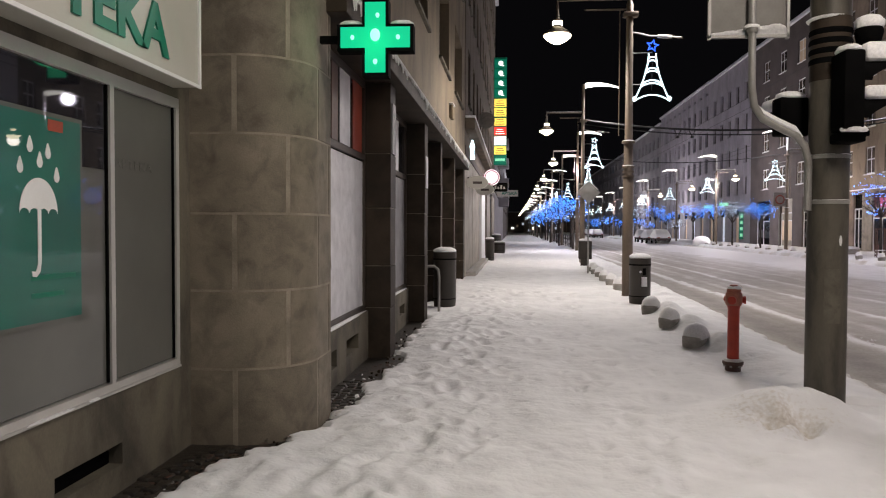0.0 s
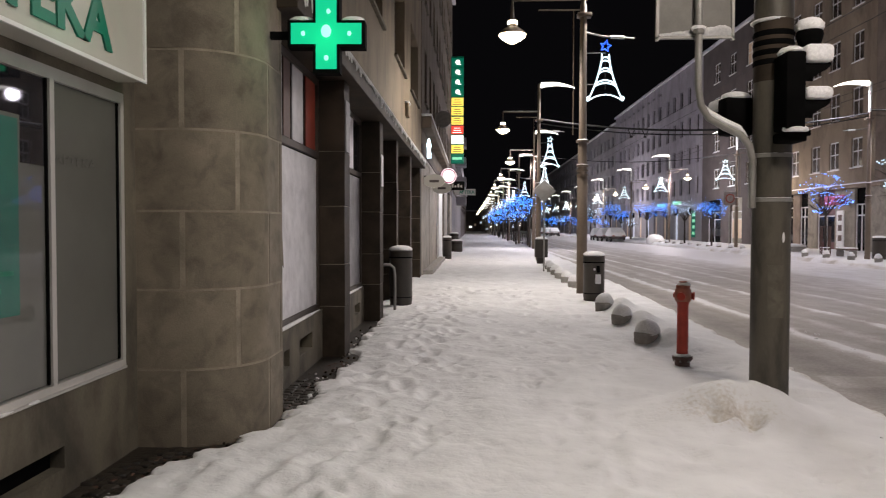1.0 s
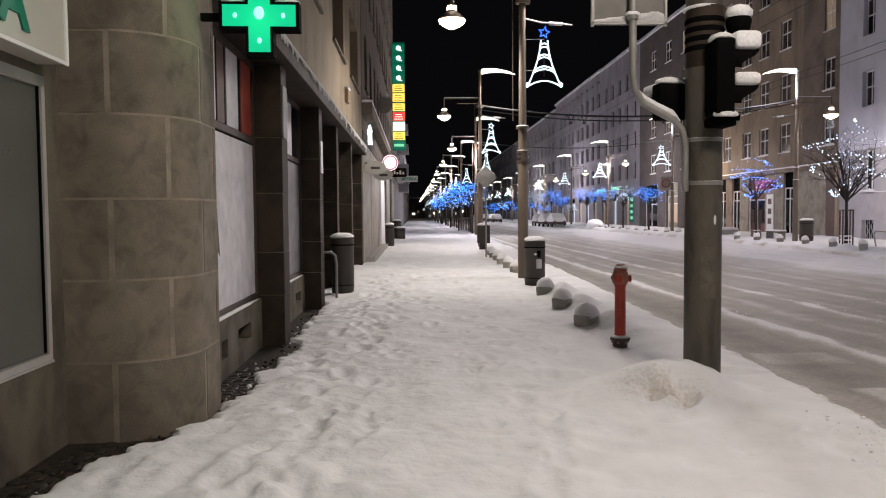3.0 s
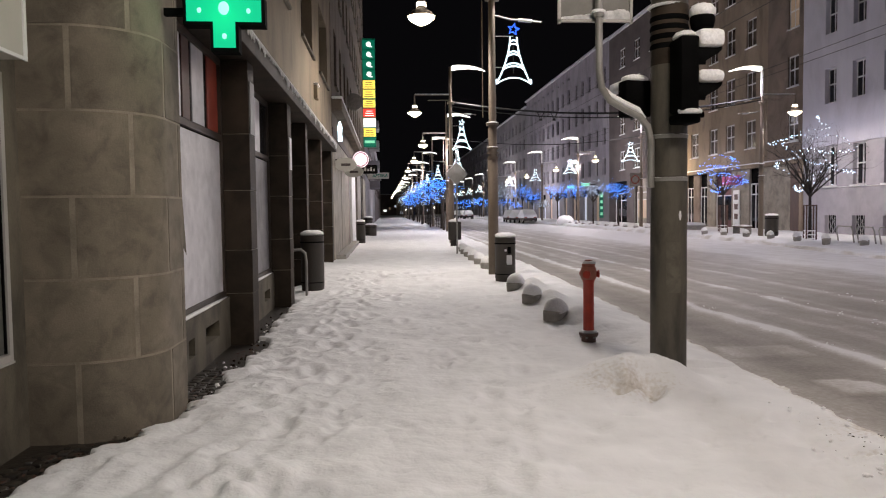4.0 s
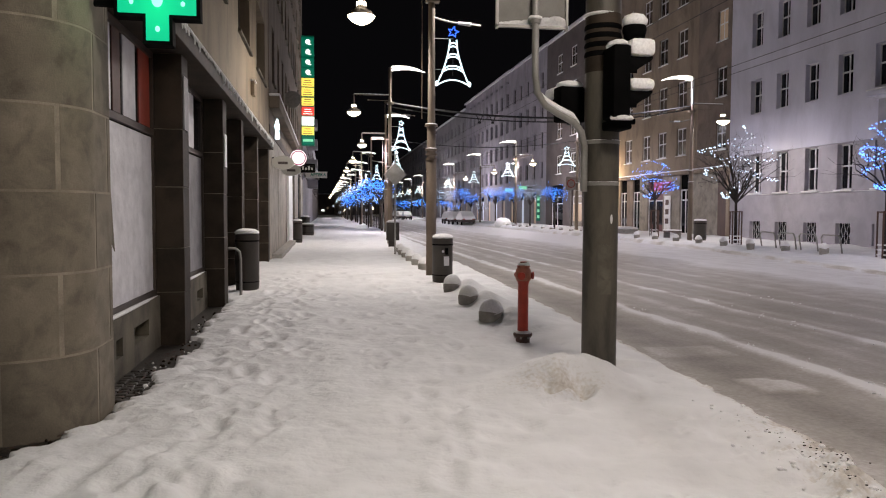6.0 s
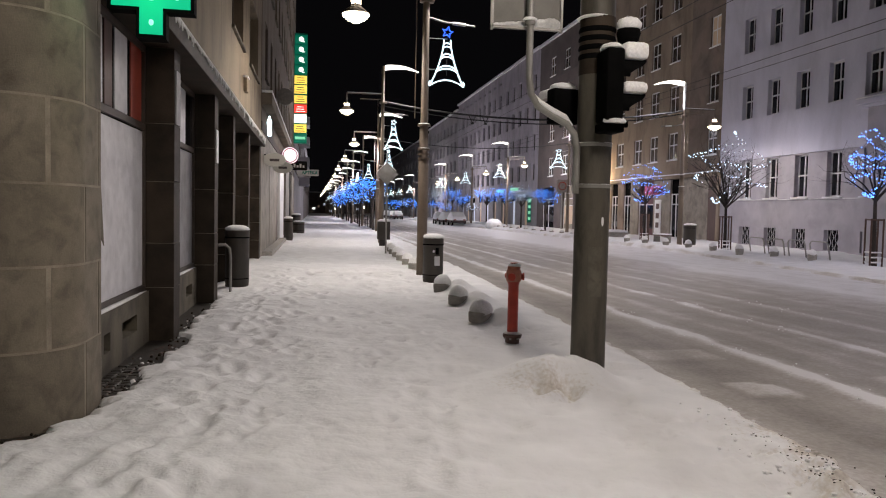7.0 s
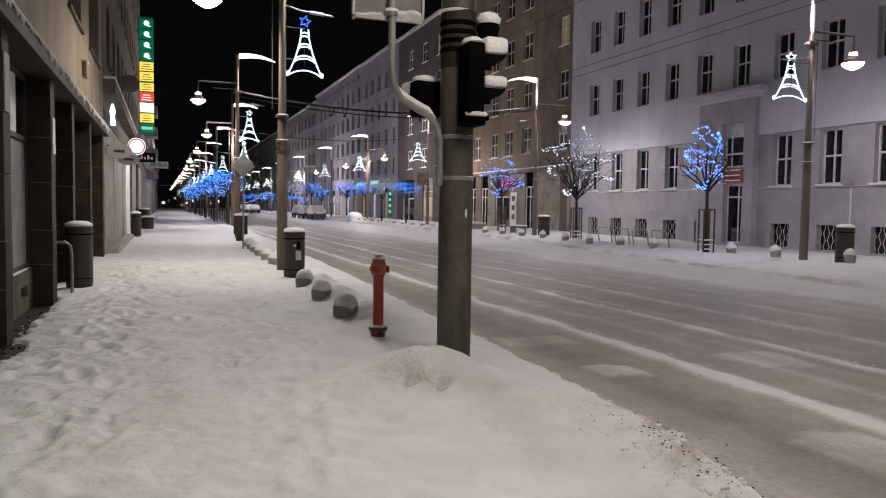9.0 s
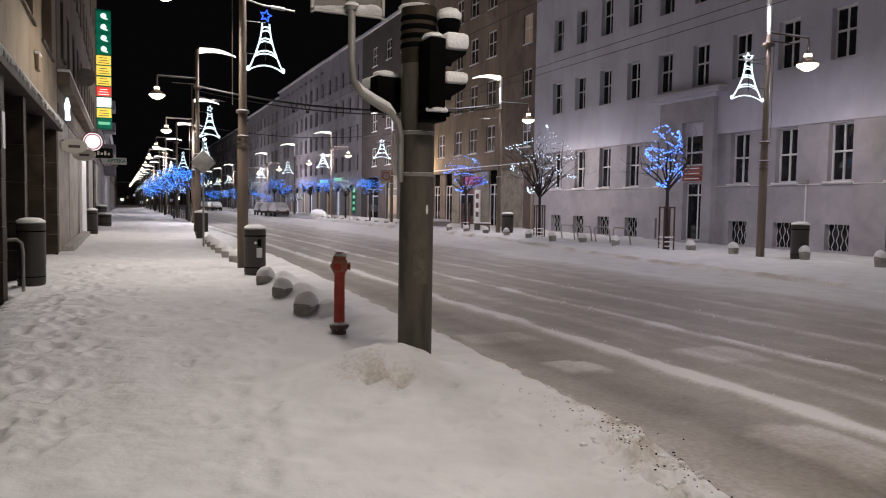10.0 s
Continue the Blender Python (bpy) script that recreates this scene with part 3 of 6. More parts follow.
part("edge_trim", bx(bmesh.new(), -2.349, -2.335, 6.385, 6.42, 2.8, 4.1), PRINT, sign, smooth=False)
part("bottom_trim", bx(bmesh.new(), -2.349, -2.335, 1.0, 6.385, 2.8, 2.825), PRINT, sign, smooth=False)


def lettering(text, size, m, material, parent, depth=0.012, stretch=1.0):
    c = bpy.data.curves.new("letters", "FONT")
    c.body, c.size, c.extrude, c.offset = text, size, depth, 0.032 * size
    c.align_x = "RIGHT"
    o = bpy.data.objects.new("letters", c)
    scene.collection.objects.link(o)
    me = bpy.data.meshes.new_from_object(o.evaluated_get(bpy.context.evaluated_depsgraph_get()))
    bpy.data.objects.remove(o)
    me.materials.clear()
    me.materials.append(material)
    me.transform(Matrix.Diagonal((stretch, 1, 1, 1)))
    ob = new("lettering", me)
    ob.parent, ob.matrix_basis = parent, m
    return ob


def facing_street(x, y, z):
    """A pose for lettering on a wall that faces +x, read along +y."""
    return pose(x, y, z, 90, 0, 90)


lettering("APTEKA", 0.46, facing_street(-2.347, 5.86, 2.925), GREEN, sign, 0.012, 1.12)["label"] = "green plastic capital letters"

poster = thing("umbrella_poster", "green poster with white umbrella and raindrops in the window", "poster")
part("sheet", bx(bmesh.new(), GP - 0.048, GP - 0.04, 3.7, 5.18, 1.18, 2.36), POSTER, poster, smooth=False)
part("border", bx(bmesh.new(), GP - 0.049, GP - 0.0405, 3.66, 5.2, 1.155, 2.385), FROST, poster, smooth=False)
part("red_mark", bx(bmesh.new(), GP - 0.0405, GP - 0.037, 4.86, 5.0, 2.28, 2.345), REDPAPER, poster, smooth=False)
UY, UZ = 4.77, 1.8


def flat_shape(points, x=GP - 0.039, thick=0.003):
    bm = bmesh.new()
    f = bm.faces.new([bm.verts.new((x, y, z)) for y, z in points])
    r = bmesh.ops.extrude_face_region(bm, geom=[f])
    bmesh.ops.translate(bm, verts=[v for v in r["geom"] if isinstance(v, bmesh.types.BMVert)], vec=(thick, 0, 0))
    return bm


dome = [(UY + 0.17 * math.cos(a), UZ + 0.2 * math.sin(a)) for a in [math.pi * i / 24 for i in range(25)]]
scallop = []
for s in range(4):
    for i in range(1, 7):
        a = math.pi * i / 7
        scallop.append((UY - 0.17 + 0.085 * s + 0.0425 - 0.0425 * math.cos(a), UZ + 0.028 * math.sin(a)))
    if s < 3:
        scallop.append((UY - 0.17 + 0.085 * (s + 1), UZ))
part("canopy", flat_shape(dome + scallop), PRINT, poster, "white umbrella shape", smooth=False)
hook = [(UY + 0.016, UZ + 0.02), (UY + 0.016, UZ - 0.27), (UY + 0.004, UZ - 0.33), (UY - 0.03, UZ - 0.36), (UY - 0.065, UZ - 0.355), (UY - 0.07, UZ - 0.325),
        (UY - 0.035, UZ - 0.328), (UY - 0.016, UZ - 0.29), (UY - 0.016, UZ + 0.02)]
part("handle", flat_shape(hook, GP - 0.038), PRINT, poster, smooth=False)
for dy, dz in ((-0.075, 0.37), (0.085, 0.345), (0.01, 0.29), (-0.16, 0.25), (0.165, 0.215)):
    drop = [(UY + dy + 0.026 * math.cos(a) * (1 - 0.55 * max(0, math.sin(a))), UZ + dz + (0.06 if math.sin(a) > 0 else 0.032) * math.sin(a)) for a in [2 * math.pi * i / 16 for i in range(16)]]
    part("raindrop", flat_shape(drop), PRINT, poster, smooth=False)
for z, w in ((1.32, 0.3), (1.42, 0.42)):
    part("print_bar", bx(bmesh.new(), GP - 0.0405, GP - 0.038, 4.7, 4.7 + w, z, z + 0.03), GREEN, poster, smooth=False)

mark = thing("window_lettering", "small faded dark capital letters stuck on the frosted pane", "window lettering")
lettering("APTEKA", 0.085, facing_street(GP - 0.047, 6.12, 2.13), FADED, mark, 0.001, 1.75)

# ---- corner pier of sandstone blocks ----
pier = thing("stone_corner_pier", "rounded corner pier of weathered sandstone blocks", "stone pier")
PIER_Y, PR, PCX = 6.72, 0.6, -2.245


def pier_outline(grow=0.0, n=14):
    pts = [(-2.62, PIER_Y - grow)]
    pts += [(PCX + (PR + grow) * math.sin(a), PIER_Y + PR - (PR + grow) * math.cos(a)) for a in [math.pi / 2 * i / n for i in range(n + 1)]]
    return pts + [(PCX + PR + grow, 7.78)]


def outline_at(pts, s):
    """The point a length s along an outline."""
    for (ax, ay), (bx_, by) in zip(pts, pts[1:]):
        d = math.hypot(bx_ - ax, by - ay)
        if s <= d:
            return ax + (bx_ - ax) * s / d, ay + (by - ay) * s / d
        s -= d
    return pts[-1]


outer, inner = pier_outline(0.0), pier_outline(-0.3)
length = sum(math.dist(a, b) for a, b in zip(outer, outer[1:]))
bm = bmesh.new()
core = pier_outline(-0.004) + [(-2.62, 7.78)]
lo, hi = [bm.verts.new((x, y, -0.2)) for x, y in core], [bm.verts.new((x, y, 9.0)) for x, y in core]
for i in range(len(core)):
    j = (i + 1) % len(core)
    bm.faces.new((lo[i], lo[j], hi[j], hi[i]))
bm.faces.new(hi)
part("mortar_core", bm, JOINT, pier, smooth=False)
COURSES = [-0.15, 0.55, 1.2, 1.84, 2.5, 3.14, 3.8, 4.45, 5.1]
for c, (z0, z1) in enumerate(zip(COURSES, COURSES[1:])):
    cuts = [0.0, 0.88, 1.66, length] if c % 2 else [0.0, 0.43, 1.3, length]
    for s0, s1 in zip(cuts, cuts[1:]):
        bm = bmesh.new()
        g, gv, n = 0.01, 0.022, 9
        cols = []
        for i in range(n + 1):
            s = s0 + gv + (s1 - s0 - 2 * gv) * i / n
            p, q = outline_at(outer, s), outline_at(pier_outline(-0.05), s * 0.97)
            cols.append([bm.verts.new((q[0], q[1], z0 + g)), bm.verts.new((p[0], p[1], z0 + g)), bm.verts.new((p[0], p[1], z1 - g)), bm.verts.new((q[0], q[1], z1 - g))])
        for a, b in zip(cols, cols[1:]):
            for k in range(3):
                bm.faces.new((a[k], b[k], b[k + 1], a[k + 1]))
        bm.faces.new(cols[0])
        bm.faces.new(cols[-1])
        part("stone_block", bm, STONE, pier)

# ---- shop building beyond the pier ----
FX = -1.6
house = thing("corner_house", "ochre plastered town house with dark stone shop piers and snowy cornice", "town house")
sills = [(9.3, 12.0), (13.4, 15.4), (17.5, 20.2), (21.9, 25.0)]
win = [(a + 0.1, b - 0.1, z, z + 1.9) for a, b in sills for z in (5.62, 9.1, 12.5)]
part("upper_wall", holed(bmesh.new(), FX, -0.35, 7.5, 26.4, 3.98, 18.0, win), PLASTER, house, "ochre plaster wall", smooth=False)
part("pier_top_wall", bx(bmesh.new(), -3.0, FX - 0.002, 6.8, 7.5, 5.1, 18), PLASTER, house, smooth=False)
part("end_wall", bx(bmesh.new(), -8, FX - 0.36, 26.05, 26.4, 0, 18), PLASTER, house, smooth=False)
# Painted black in place of the dark rooms behind the shop front.
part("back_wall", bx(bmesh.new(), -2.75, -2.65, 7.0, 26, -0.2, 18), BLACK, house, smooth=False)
for a, b, z0, z1 in win:
    bm = bmesh.new()
    holed(bm, FX - 0.24, -0.06, a, b, z0, z1, [(a + 0.06, (a + b) / 2 - 0.03, z0 + 0.06, z1 - 0.06), ((a + b) / 2 + 0.03, b - 0.06, z0 + 0.06, z1 - 0.06)])
    w = part("window", bm, BROWN_FRAME, house, smooth=False)
    part("pane", bx(bmesh.new(), FX - 0.28, FX - 0.265, a, b, z0, z1), GLASS, w, smooth=False)
    part("window_sill", bx(bmesh.new(), FX - 0.02, FX + 0.07, a - 0.1, b + 0.1, z0 - 0.07, z0 - 0.005, 0.01), PLINTH, house, smooth=False)
PILLARS = [(10.95, 11.38), (14.9, 15.4), (18.0, 18.4), (21.9, 22.3), (25.9, 26.4)]
for a, b in PILLARS:
    column = part("stone_pillar", bx(bmesh.new(), FX - 0.5, FX - 0.012, a + 0.012, b - 0.012, -0.2, 3.72), JOINT, house, smooth=False)
    for k, (z0, z1) in enumerate(((-0.2, 0.62), (0.62, 1.2), (1.2, 2.0), (2.0, 2.75), (2.75, 3.72))):
        part("stone_block", bx(bmesh.new(), FX - 0.5, FX + 0.004 * (k % 2), a, b, z0 + 0.004, z1 - 0.004, 0.008), STONE_DARK, column, smooth=False)
WX = -1.95
bays = [(7.78, 10.95), (11.38, 14.9), (15.4, 18.0), (18.4, 21.9), (22.3, 25.9)]
for n, (a, b) in enumerate(bays):
    door_bay = n == 2
    if not door_bay:
        holes = [((a + b) / 2 - 0.2 - 0.75, (a + b) / 2 - 0.2 - 0.45, 0.15, 0.33), (b - 1.1, b - 0.5, 0.15, 0.33)] if n < 2 else []
        if n == 0:
            holes = [(8.85, 9.1, 0.14, 0.34), (9.6, 10.3, 0.16, 0.36)]
        part("plinth", holed(bmesh.new(), WX + 0.04, -0.3, a, b, -0.2, 0.58, holes), PLINTH, house, smooth=False)
        for h in holes:
            part("vent", bx(bmesh.new(), WX - 0.2, WX - 0.12, h[0], h[1], h[2], h[3]), BLACK, house, smooth=False)
        part("sill_snow", heap(bmesh.new(), WX + 0.02, (a + b) / 2, 0.575, 0.03, (b - a) / 2 - 0.05, 0.03, 20, n), SNOW_CAP, house)
    z0 = 0.0 if door_bay else 0.58
    bm = bmesh.new()
    mids = [(a + 0.06, b - 0.06)] if n == 0 else [(a + 0.06, (a + b) / 2 - 0.03), ((a + b) / 2 + 0.03, b - 0.06)]
    holed(bm, WX, -0.08, a, b, z0, 3.72, [(p, q, c, d) for p, q in mids for c, d in ((z0 + 0.08, 2.65), (2.73, 3.64))])
    w = part("shop_window" if not door_bay else "door", bm, BROWN_FRAME, house, smooth=False)
    part("pane", bx(bmesh.new(), WX - 0.05, WX - 0.04, a, b, z0, 3.72), GLASS, w, smooth=False)
    if n == 0:
        sheet_ob = part("paper", bx(bmesh.new(), WX - 0.038, WX - 0.03, 8.0, 10.89, 0.66, 2.63), PAPER, w, "white paper pasted over the shop window", smooth=False)
        part("torn_paper", flat_shape([(8.95, 2.2), (9.04, 1.7), (9.12, 1.25), (9.02, 1.32), (8.95, 1.5)], WX - 0.029), PLINTH, w, smooth=False)
        # Coloured strips paint the curtains mirrored in the transom glass.
        for y0, y1, mm in ((8.6, 9.08, PAPER), (9.16, 9.46, BROWN), (9.58, 10.12, PAPER), (10.3, 10.84, REDPAPER)):
            part("transom_reflection", bx(bmesh.new(), WX - 0.038, WX - 0.03, y0, y1, 2.75, 3.64), mm, w, smooth=False)
    elif n == 1:
        part("paper", bx(bmesh.new(), WX - 0.038, WX - 0.03, 11.5, 13.0, 0.66, 2.63), PAPER_DIM, w, smooth=False)
        part("paper", bx(bmesh.new(), WX - 0.038, WX - 0.03, 13.2, 14.8, 0.66, 2.63), PAPER_DIM, w, smooth=False)
        part("transom_reflection", bx(bmesh.new(), WX - 0.038, WX - 0.03, 13.6, 14.1, 2.75, 3.64), PAPER, w, smooth=False)
notice = thing("notice_board", "pale blank notice sheet hung on a shop pier", "notice")
part("sheet", bx(bmesh.new(), FX + 0.005, FX + 0.02, 15.0, 15.3, 2.5, 3.1), PAPER, notice, smooth=False)
notice = thing("notice_board", "grey narrow notice strip fixed on a shop pier", "notice")
part("sheet", bx(bmesh.new(), FX + 0.005, FX + 0.02, 11.0, 11.3, 2.75, 3.45), PAPER_DIM, notice, smooth=False)
part("fascia", bx(bmesh.new(), -2.0, -1.45, 7.6, 26.4, 3.72, 3.96, 0.01), STONE_DARK, house, "dark cornice over the shops", smooth=False)
part("cornice_snow", bx(bmesh.new(), -1.6, -1.44, 7.7, 26.38, 3.962, 4.0, 0.012), SNOW_CAP, house, smooth=False)
fringe = thing("icicle_light_string", "unlit icicle light string with snow along the cornice", "light string")
rng = random.Random(11)
bm = bmesh.new()
tube(bm, [(-1.425, 7.7 + 0.5 * i, 3.95 + 0.012 * math.sin(i * 1.9)) for i in range(38)], 0.008, 5)
part("cable", bm, PRINT, fringe)
for k in range(9):
    bm = bmesh.new()
    for n in range(16):
        y = 7.75 + k * 2.05 + n * 0.128
        d = rng.choice((0.04, 0.07, 0.1, 0.16, 0.05)) * rng.uniform(0.6, 1.2)
        tube(bm, [(-1.425, y, 3.95), (-1.42 + rng.uniform(-0.01, 0.01), y + rng.uniform(-0.02, 0.02), 3.95 - d)], [0.02, 0.006], 5)
    part("icicle_strand", bm, PRINT, fringe)["kind"] = "stuff"
meter = thing("wall_box", "small pale meter box on the plaster wall", "meter box")
part("box", bx(bmesh.new(), FX + 0.002, FX + 0.1, 20.2, 20.6, 4.6, 4.95, 0.02), PLASTER, meter, smooth=False)
part("cap", bx(bmesh.new(), FX + 0.002, FX + 0.12, 20.15, 20.65, 4.951, 4.99, 0.01), SNOW_CAP, meter, smooth=False)

cross = thing("pharmacy_cross", "green lit pharmacy cross sign fixed to the wall", "pharmacy cross", pose(-1.12, 7.3, 3.385, 0, 0, 2))


def plus(r, w, y0, y1):
    bm = bmesh.new()
    pts = [(-w, -r), (w, -r), (w, -w), (r, -w), (r, w), (w, w), (w, r), (-w, r), (-w, w), (-r, w), (-r, -w), (-w, -w)]
    a, b = [bm.verts.new((x, y0, z)) for x, z in pts], [bm.verts.new((x, y1, z)) for x, z in pts]
    bm.faces.new(a)
    bm.faces.new(b)
    for i in range(12):
        bm.faces.new((a[i], a[(i + 1) % 12], b[(i + 1) % 12], b[i]))
    return bm


part("housing", plus(0.335, 0.115, -0.06, 0.1), BLACK, cross, "black metal housing", smooth=False)
part("lit_face", plus(0.305, 0.09, -0.066, -0.0605), CROSS_GREEN, cross, "glowing green front", smooth=False)
for x, z, r in ((0.0, 0.02, 0.045), (-0.2, 0.0, 0.018), (0.2, 0.0, 0.018), (0.02, 0.19, 0.018), (0.0, -0.21, 0.02)):
    bm = bmesh.new()
    bmesh.ops.create_uvsphere(bm, u_segments=14, v_segments=8, radius=r, matrix=Matrix.Translation((x, -0.066, z)) @ Matrix.Diagonal((1, 0.3, 1.25, 1)))
    part("bulb", bm, CROSS_SPOT, cross)
part("bracket", bx(bmesh.new(), -0.5, -0.32, -0.01, 0.05, -0.03, 0.03), BLACK, cross, smooth=False)
for x in (-0.225, 0.225):
    part("snow", heap(bmesh.new(), x, 0.02, 0.113, 0.11, 0.08, 0.05, 14, 3), SNOW_CAP, cross)
part("snow", heap(bmesh.new(), 0, 0.02, 0.333, 0.11, 0.08, 0.06, 14, 5), SNOW_CAP, cross)
point("cross_light", -1.12, 7.12, 3.35, 2.2, (0.05, 1.0, 0.4), 0.2)


# ---- houses further along the near side ----
def town_house(label, x, inward, y0, y1, height, wall_mat, cols, rows, ground, frame_mat=WHITE_FRAME, sill_mat=None, recess=0.27, lit=(), pane_mat=GLASS):
    """A house front in the plane x; inward: +1 when its body lies towards +x. cols: (y0, y1); rows: (z0, z1)."""
    h = thing("town_house", label, "town house")
    depth = 0.35 * inward
    holes = [(a, b, c, d) for a, b in cols for c, d in rows]
    part("wall", holed(bmesh.new(), x, depth, y0, y1, ground, height, holes), wall_mat, h, smooth=False)
    far = x + inward * 9
    part("back_wall", bx(bmesh.new(), min(x + inward * 1.2, far), max(x + inward * 1.2, far), y0 + 0.02, y1 - 0.02, -0.2, height - 0.05), wall_mat, h, smooth=False)
    part("roof", bx(bmesh.new(), min(x - inward * 0.3, far), max(x - inward * 0.3, far), y0, y1, height + 0.003, height + 0.25), ROOF, h, "snow covered roof edge", smooth=False)
    frames, panes = {}, {}
    for n, (a, b, c, d) in enumerate(holes):
        key = (round(b - a, 3), round(d - c, 3))
        if key not in frames:
            w, t = key
            bm = bmesh.new()
            holed(bm, -0.03, 0.06, 0, w, 0, t, [(a0, a1, c0, c1) for a0, a1 in ((0.09, w / 2 - 0.045), (w / 2 + 0.045, w - 0.09))
                                                for c0, c1 in ((0.09, t * 0.52), (t * 0.52 + 0.09, t - 0.09))])
            frames[key] = to_mesh("window", bm, frame_mat)
            panes[key] = to_mesh("pane", bx(bmesh.new(), -0.012, 0.012, 0.01, w - 0.01, 0.01, t - 0.01), pane_mat)
            panes[key, 1] = to_mesh("pane", bx(bmesh.new(), -0.012, 0.012, 0.01, w - 0.01, 0.01, t - 0.01), WARM_WIN)
        fr = new("window", frames[key])
        fr.parent, fr.location = h, (x + inward * recess, a, c)
        pn = new("pane", panes[(key, 1) if n in lit else key])
        pn.parent = fr
        if sill_mat:
            part("window_sill", bx(bmesh.new(), x - 0.09, x + 0.09, a - 0.07, b + 0.07, c - 0.07, c - 0.004), sill_mat, h, smooth=False)
    return h


b2 = town_house("dark sooty town house with narrow windows", FX, -1, 26.6, 66.0, 21.0, DARK_PLASTER,
                [(28.2 + 3.1 * i, 29.5 + 3.1 * i) for i in range(12)], [(6.3, 8.3), (9.9, 11.9), (13.4, 15.4), (16.9, 18.9)], 4.6, BROWN_FRAME, PLINTH)
part("canopy", bx(bmesh.new(), FX + 0.002, -1.25, 26.6, 46.0, 5.15, 5.55, 0.02), DARK_PLASTER, b2, "snow topped canopy ledge", smooth=False)
part("canopy_snow", bx(bmesh.new(), FX + 0.002, -1.24, 26.55, 46.0, 5.552, 5.63, 0.02), SNOW_CAP, b2, smooth=False)
for y0, y1, mm, nm in ((26.6, 31.4, SHOP, "shop_panel"), (31.5, 37.0, SHOP, "shop_panel"), (37.0, 40.5, BROWN, "door"), (40.6, 45.0, PRINT, "shop_panel"),
                       (45.0, 48.0, BLACK, "shop_window"), (48.0, 54.0, SHOP, "shop_panel"), (54.0, 60.0, BLACK, "shop_window"), (60.0, 66.0, SHOP, "shop_panel")):
    part(nm, bx(bmesh.new(), -1.9, FX - (0.0 if mm in (SHOP, PRINT) else 0.12), y0 + 0.05, y1 - 0.05, -0.1, 4.55, 0.015), mm, b2, smooth=False)
part("fascia", bx(bmesh.new(), -1.9, FX + 0.03, 26.6, 66.0, 4.3, 4.6), UMBER, b2, smooth=False)
part("step", bx(bmesh.new(), -1.6, -1.25, 27.5, 40.0, -0.1, 0.16, 0.02), CONCRETE, b2, smooth=False)
b3 = town_house("far grey town house with stacked balconies", FX, -1, 66.4, 118.0, 12.5, LILAC_DARK,
                [(68.0 + 3.4 * i, 69.6 + 3.4 * i) for i in range(14)], [(5.0, 6.8), (8.2, 10.0)], 0.0, BROWN_FRAME, PLINTH)
for i in range(4):
    part("balcony", bx(bmesh.new(), FX + 0.002, FX + 1.1, 84.0, 88.0, 4.2 + 2.2 * i, 5.1 + 2.2 * i, 0.03), LILAC_DARK, b3, smooth=False)
town_house("distant dim town house along the snowy street", FX, -1, 118.4, 230.0, 11.0, UMBER, [(121.0 + 5 * i, 123.0 + 5 * i) for i in range(20)], [(4.5, 6.5), (7.8, 9.6)], 0.0, BROWN_FRAME)


def disc(r, x0, x1, seg=28, sy=1.0):
    bm = bmesh.new()
    lathe(bm, [(r, x0), (r, x1)], seg)
    bmesh.ops.transform(bm, matrix=Matrix.Rotation(math.pi / 2, 4, "X"), verts=bm.verts)
    bmesh.ops.transform(bm, matrix=Matrix.Diagonal((1, 1, sy, 1)), verts=bm.verts)
    return bm


tall = thing("vertical_light_sign", "tall lit hanging sign of green, yellow and red panels", "light sign", pose(-1.05, 62.0, 6.9))
part("case", bx(bmesh.new(), -0.52, 0.52, -0.12, 0.2, 0, 8.75, 0.02), GREEN, tall, smooth=False)
heights = [(7.88, 0.72, SIGN_GREEN, 1), (7.08, 0.72, SIGN_GREEN, 1), (6.28, 0.72, SIGN_GREEN, 1), (5.48, 0.72, SIGN_GREEN, 1), (4.72, 0.66, SIGN_YELLOW, 2), (3.95, 0.68, SIGN_YELLOW, 2),
           (3.2, 0.62, SIGN_YELLOW, 3), (2.42, 0.68, SIGN_RED, 3), (1.62, 0.7, SIGN_WHITE, 0), (0.86, 0.66, SIGN_YELLOW, 3), (0.12, 0.62, SIGN_GREEN, 4)]
for z, hgt, mm, kind in heights:
    p = part("sign_panel", bx(bmesh.new(), -0.49, 0.49, -0.15, -0.122, z, z + hgt), mm, tall, smooth=False)
    if kind == 1:
        mark = part("white_mark", disc(0.2, 0.152, 0.165), SIGN_WHITE, p)
        mark.location = (0.02, 0, z + 0.38)
        part("white_tail", bx(bmesh.new(), 0.08, 0.3, -0.165, -0.152, z + 0.14, z + 0.22), SIGN_WHITE, p, smooth=False)
    elif kind in (2, 3):
        for i in range(3):
            part("print_bar", bx(bmesh.new(), -0.38 + 0.05 * i, 0.36 - 0.06 * i, -0.156, -0.152, z + 0.1 + i * 0.18, z + 0.15 + i * 0.18), BROWN if mm is SIGN_YELLOW else SIGN_WHITE, p, smooth=False)
    elif kind == 4:
        part("print_bar", bx(bmesh.new(), -0.4, 0.4, -0.16, -0.152, z + 0.2, z + 0.42), SIGN_MINT, p, smooth=False)
part("arm", bx(bmesh.new(), -0.6, -0.5, 0, 0.08, 6, 6.1), BLACK, tall, smooth=False)
part("arm", bx(bmesh.new(), -0.6, -0.5, 0, 0.08, 2, 2.1), BLACK, tall, smooth=False)

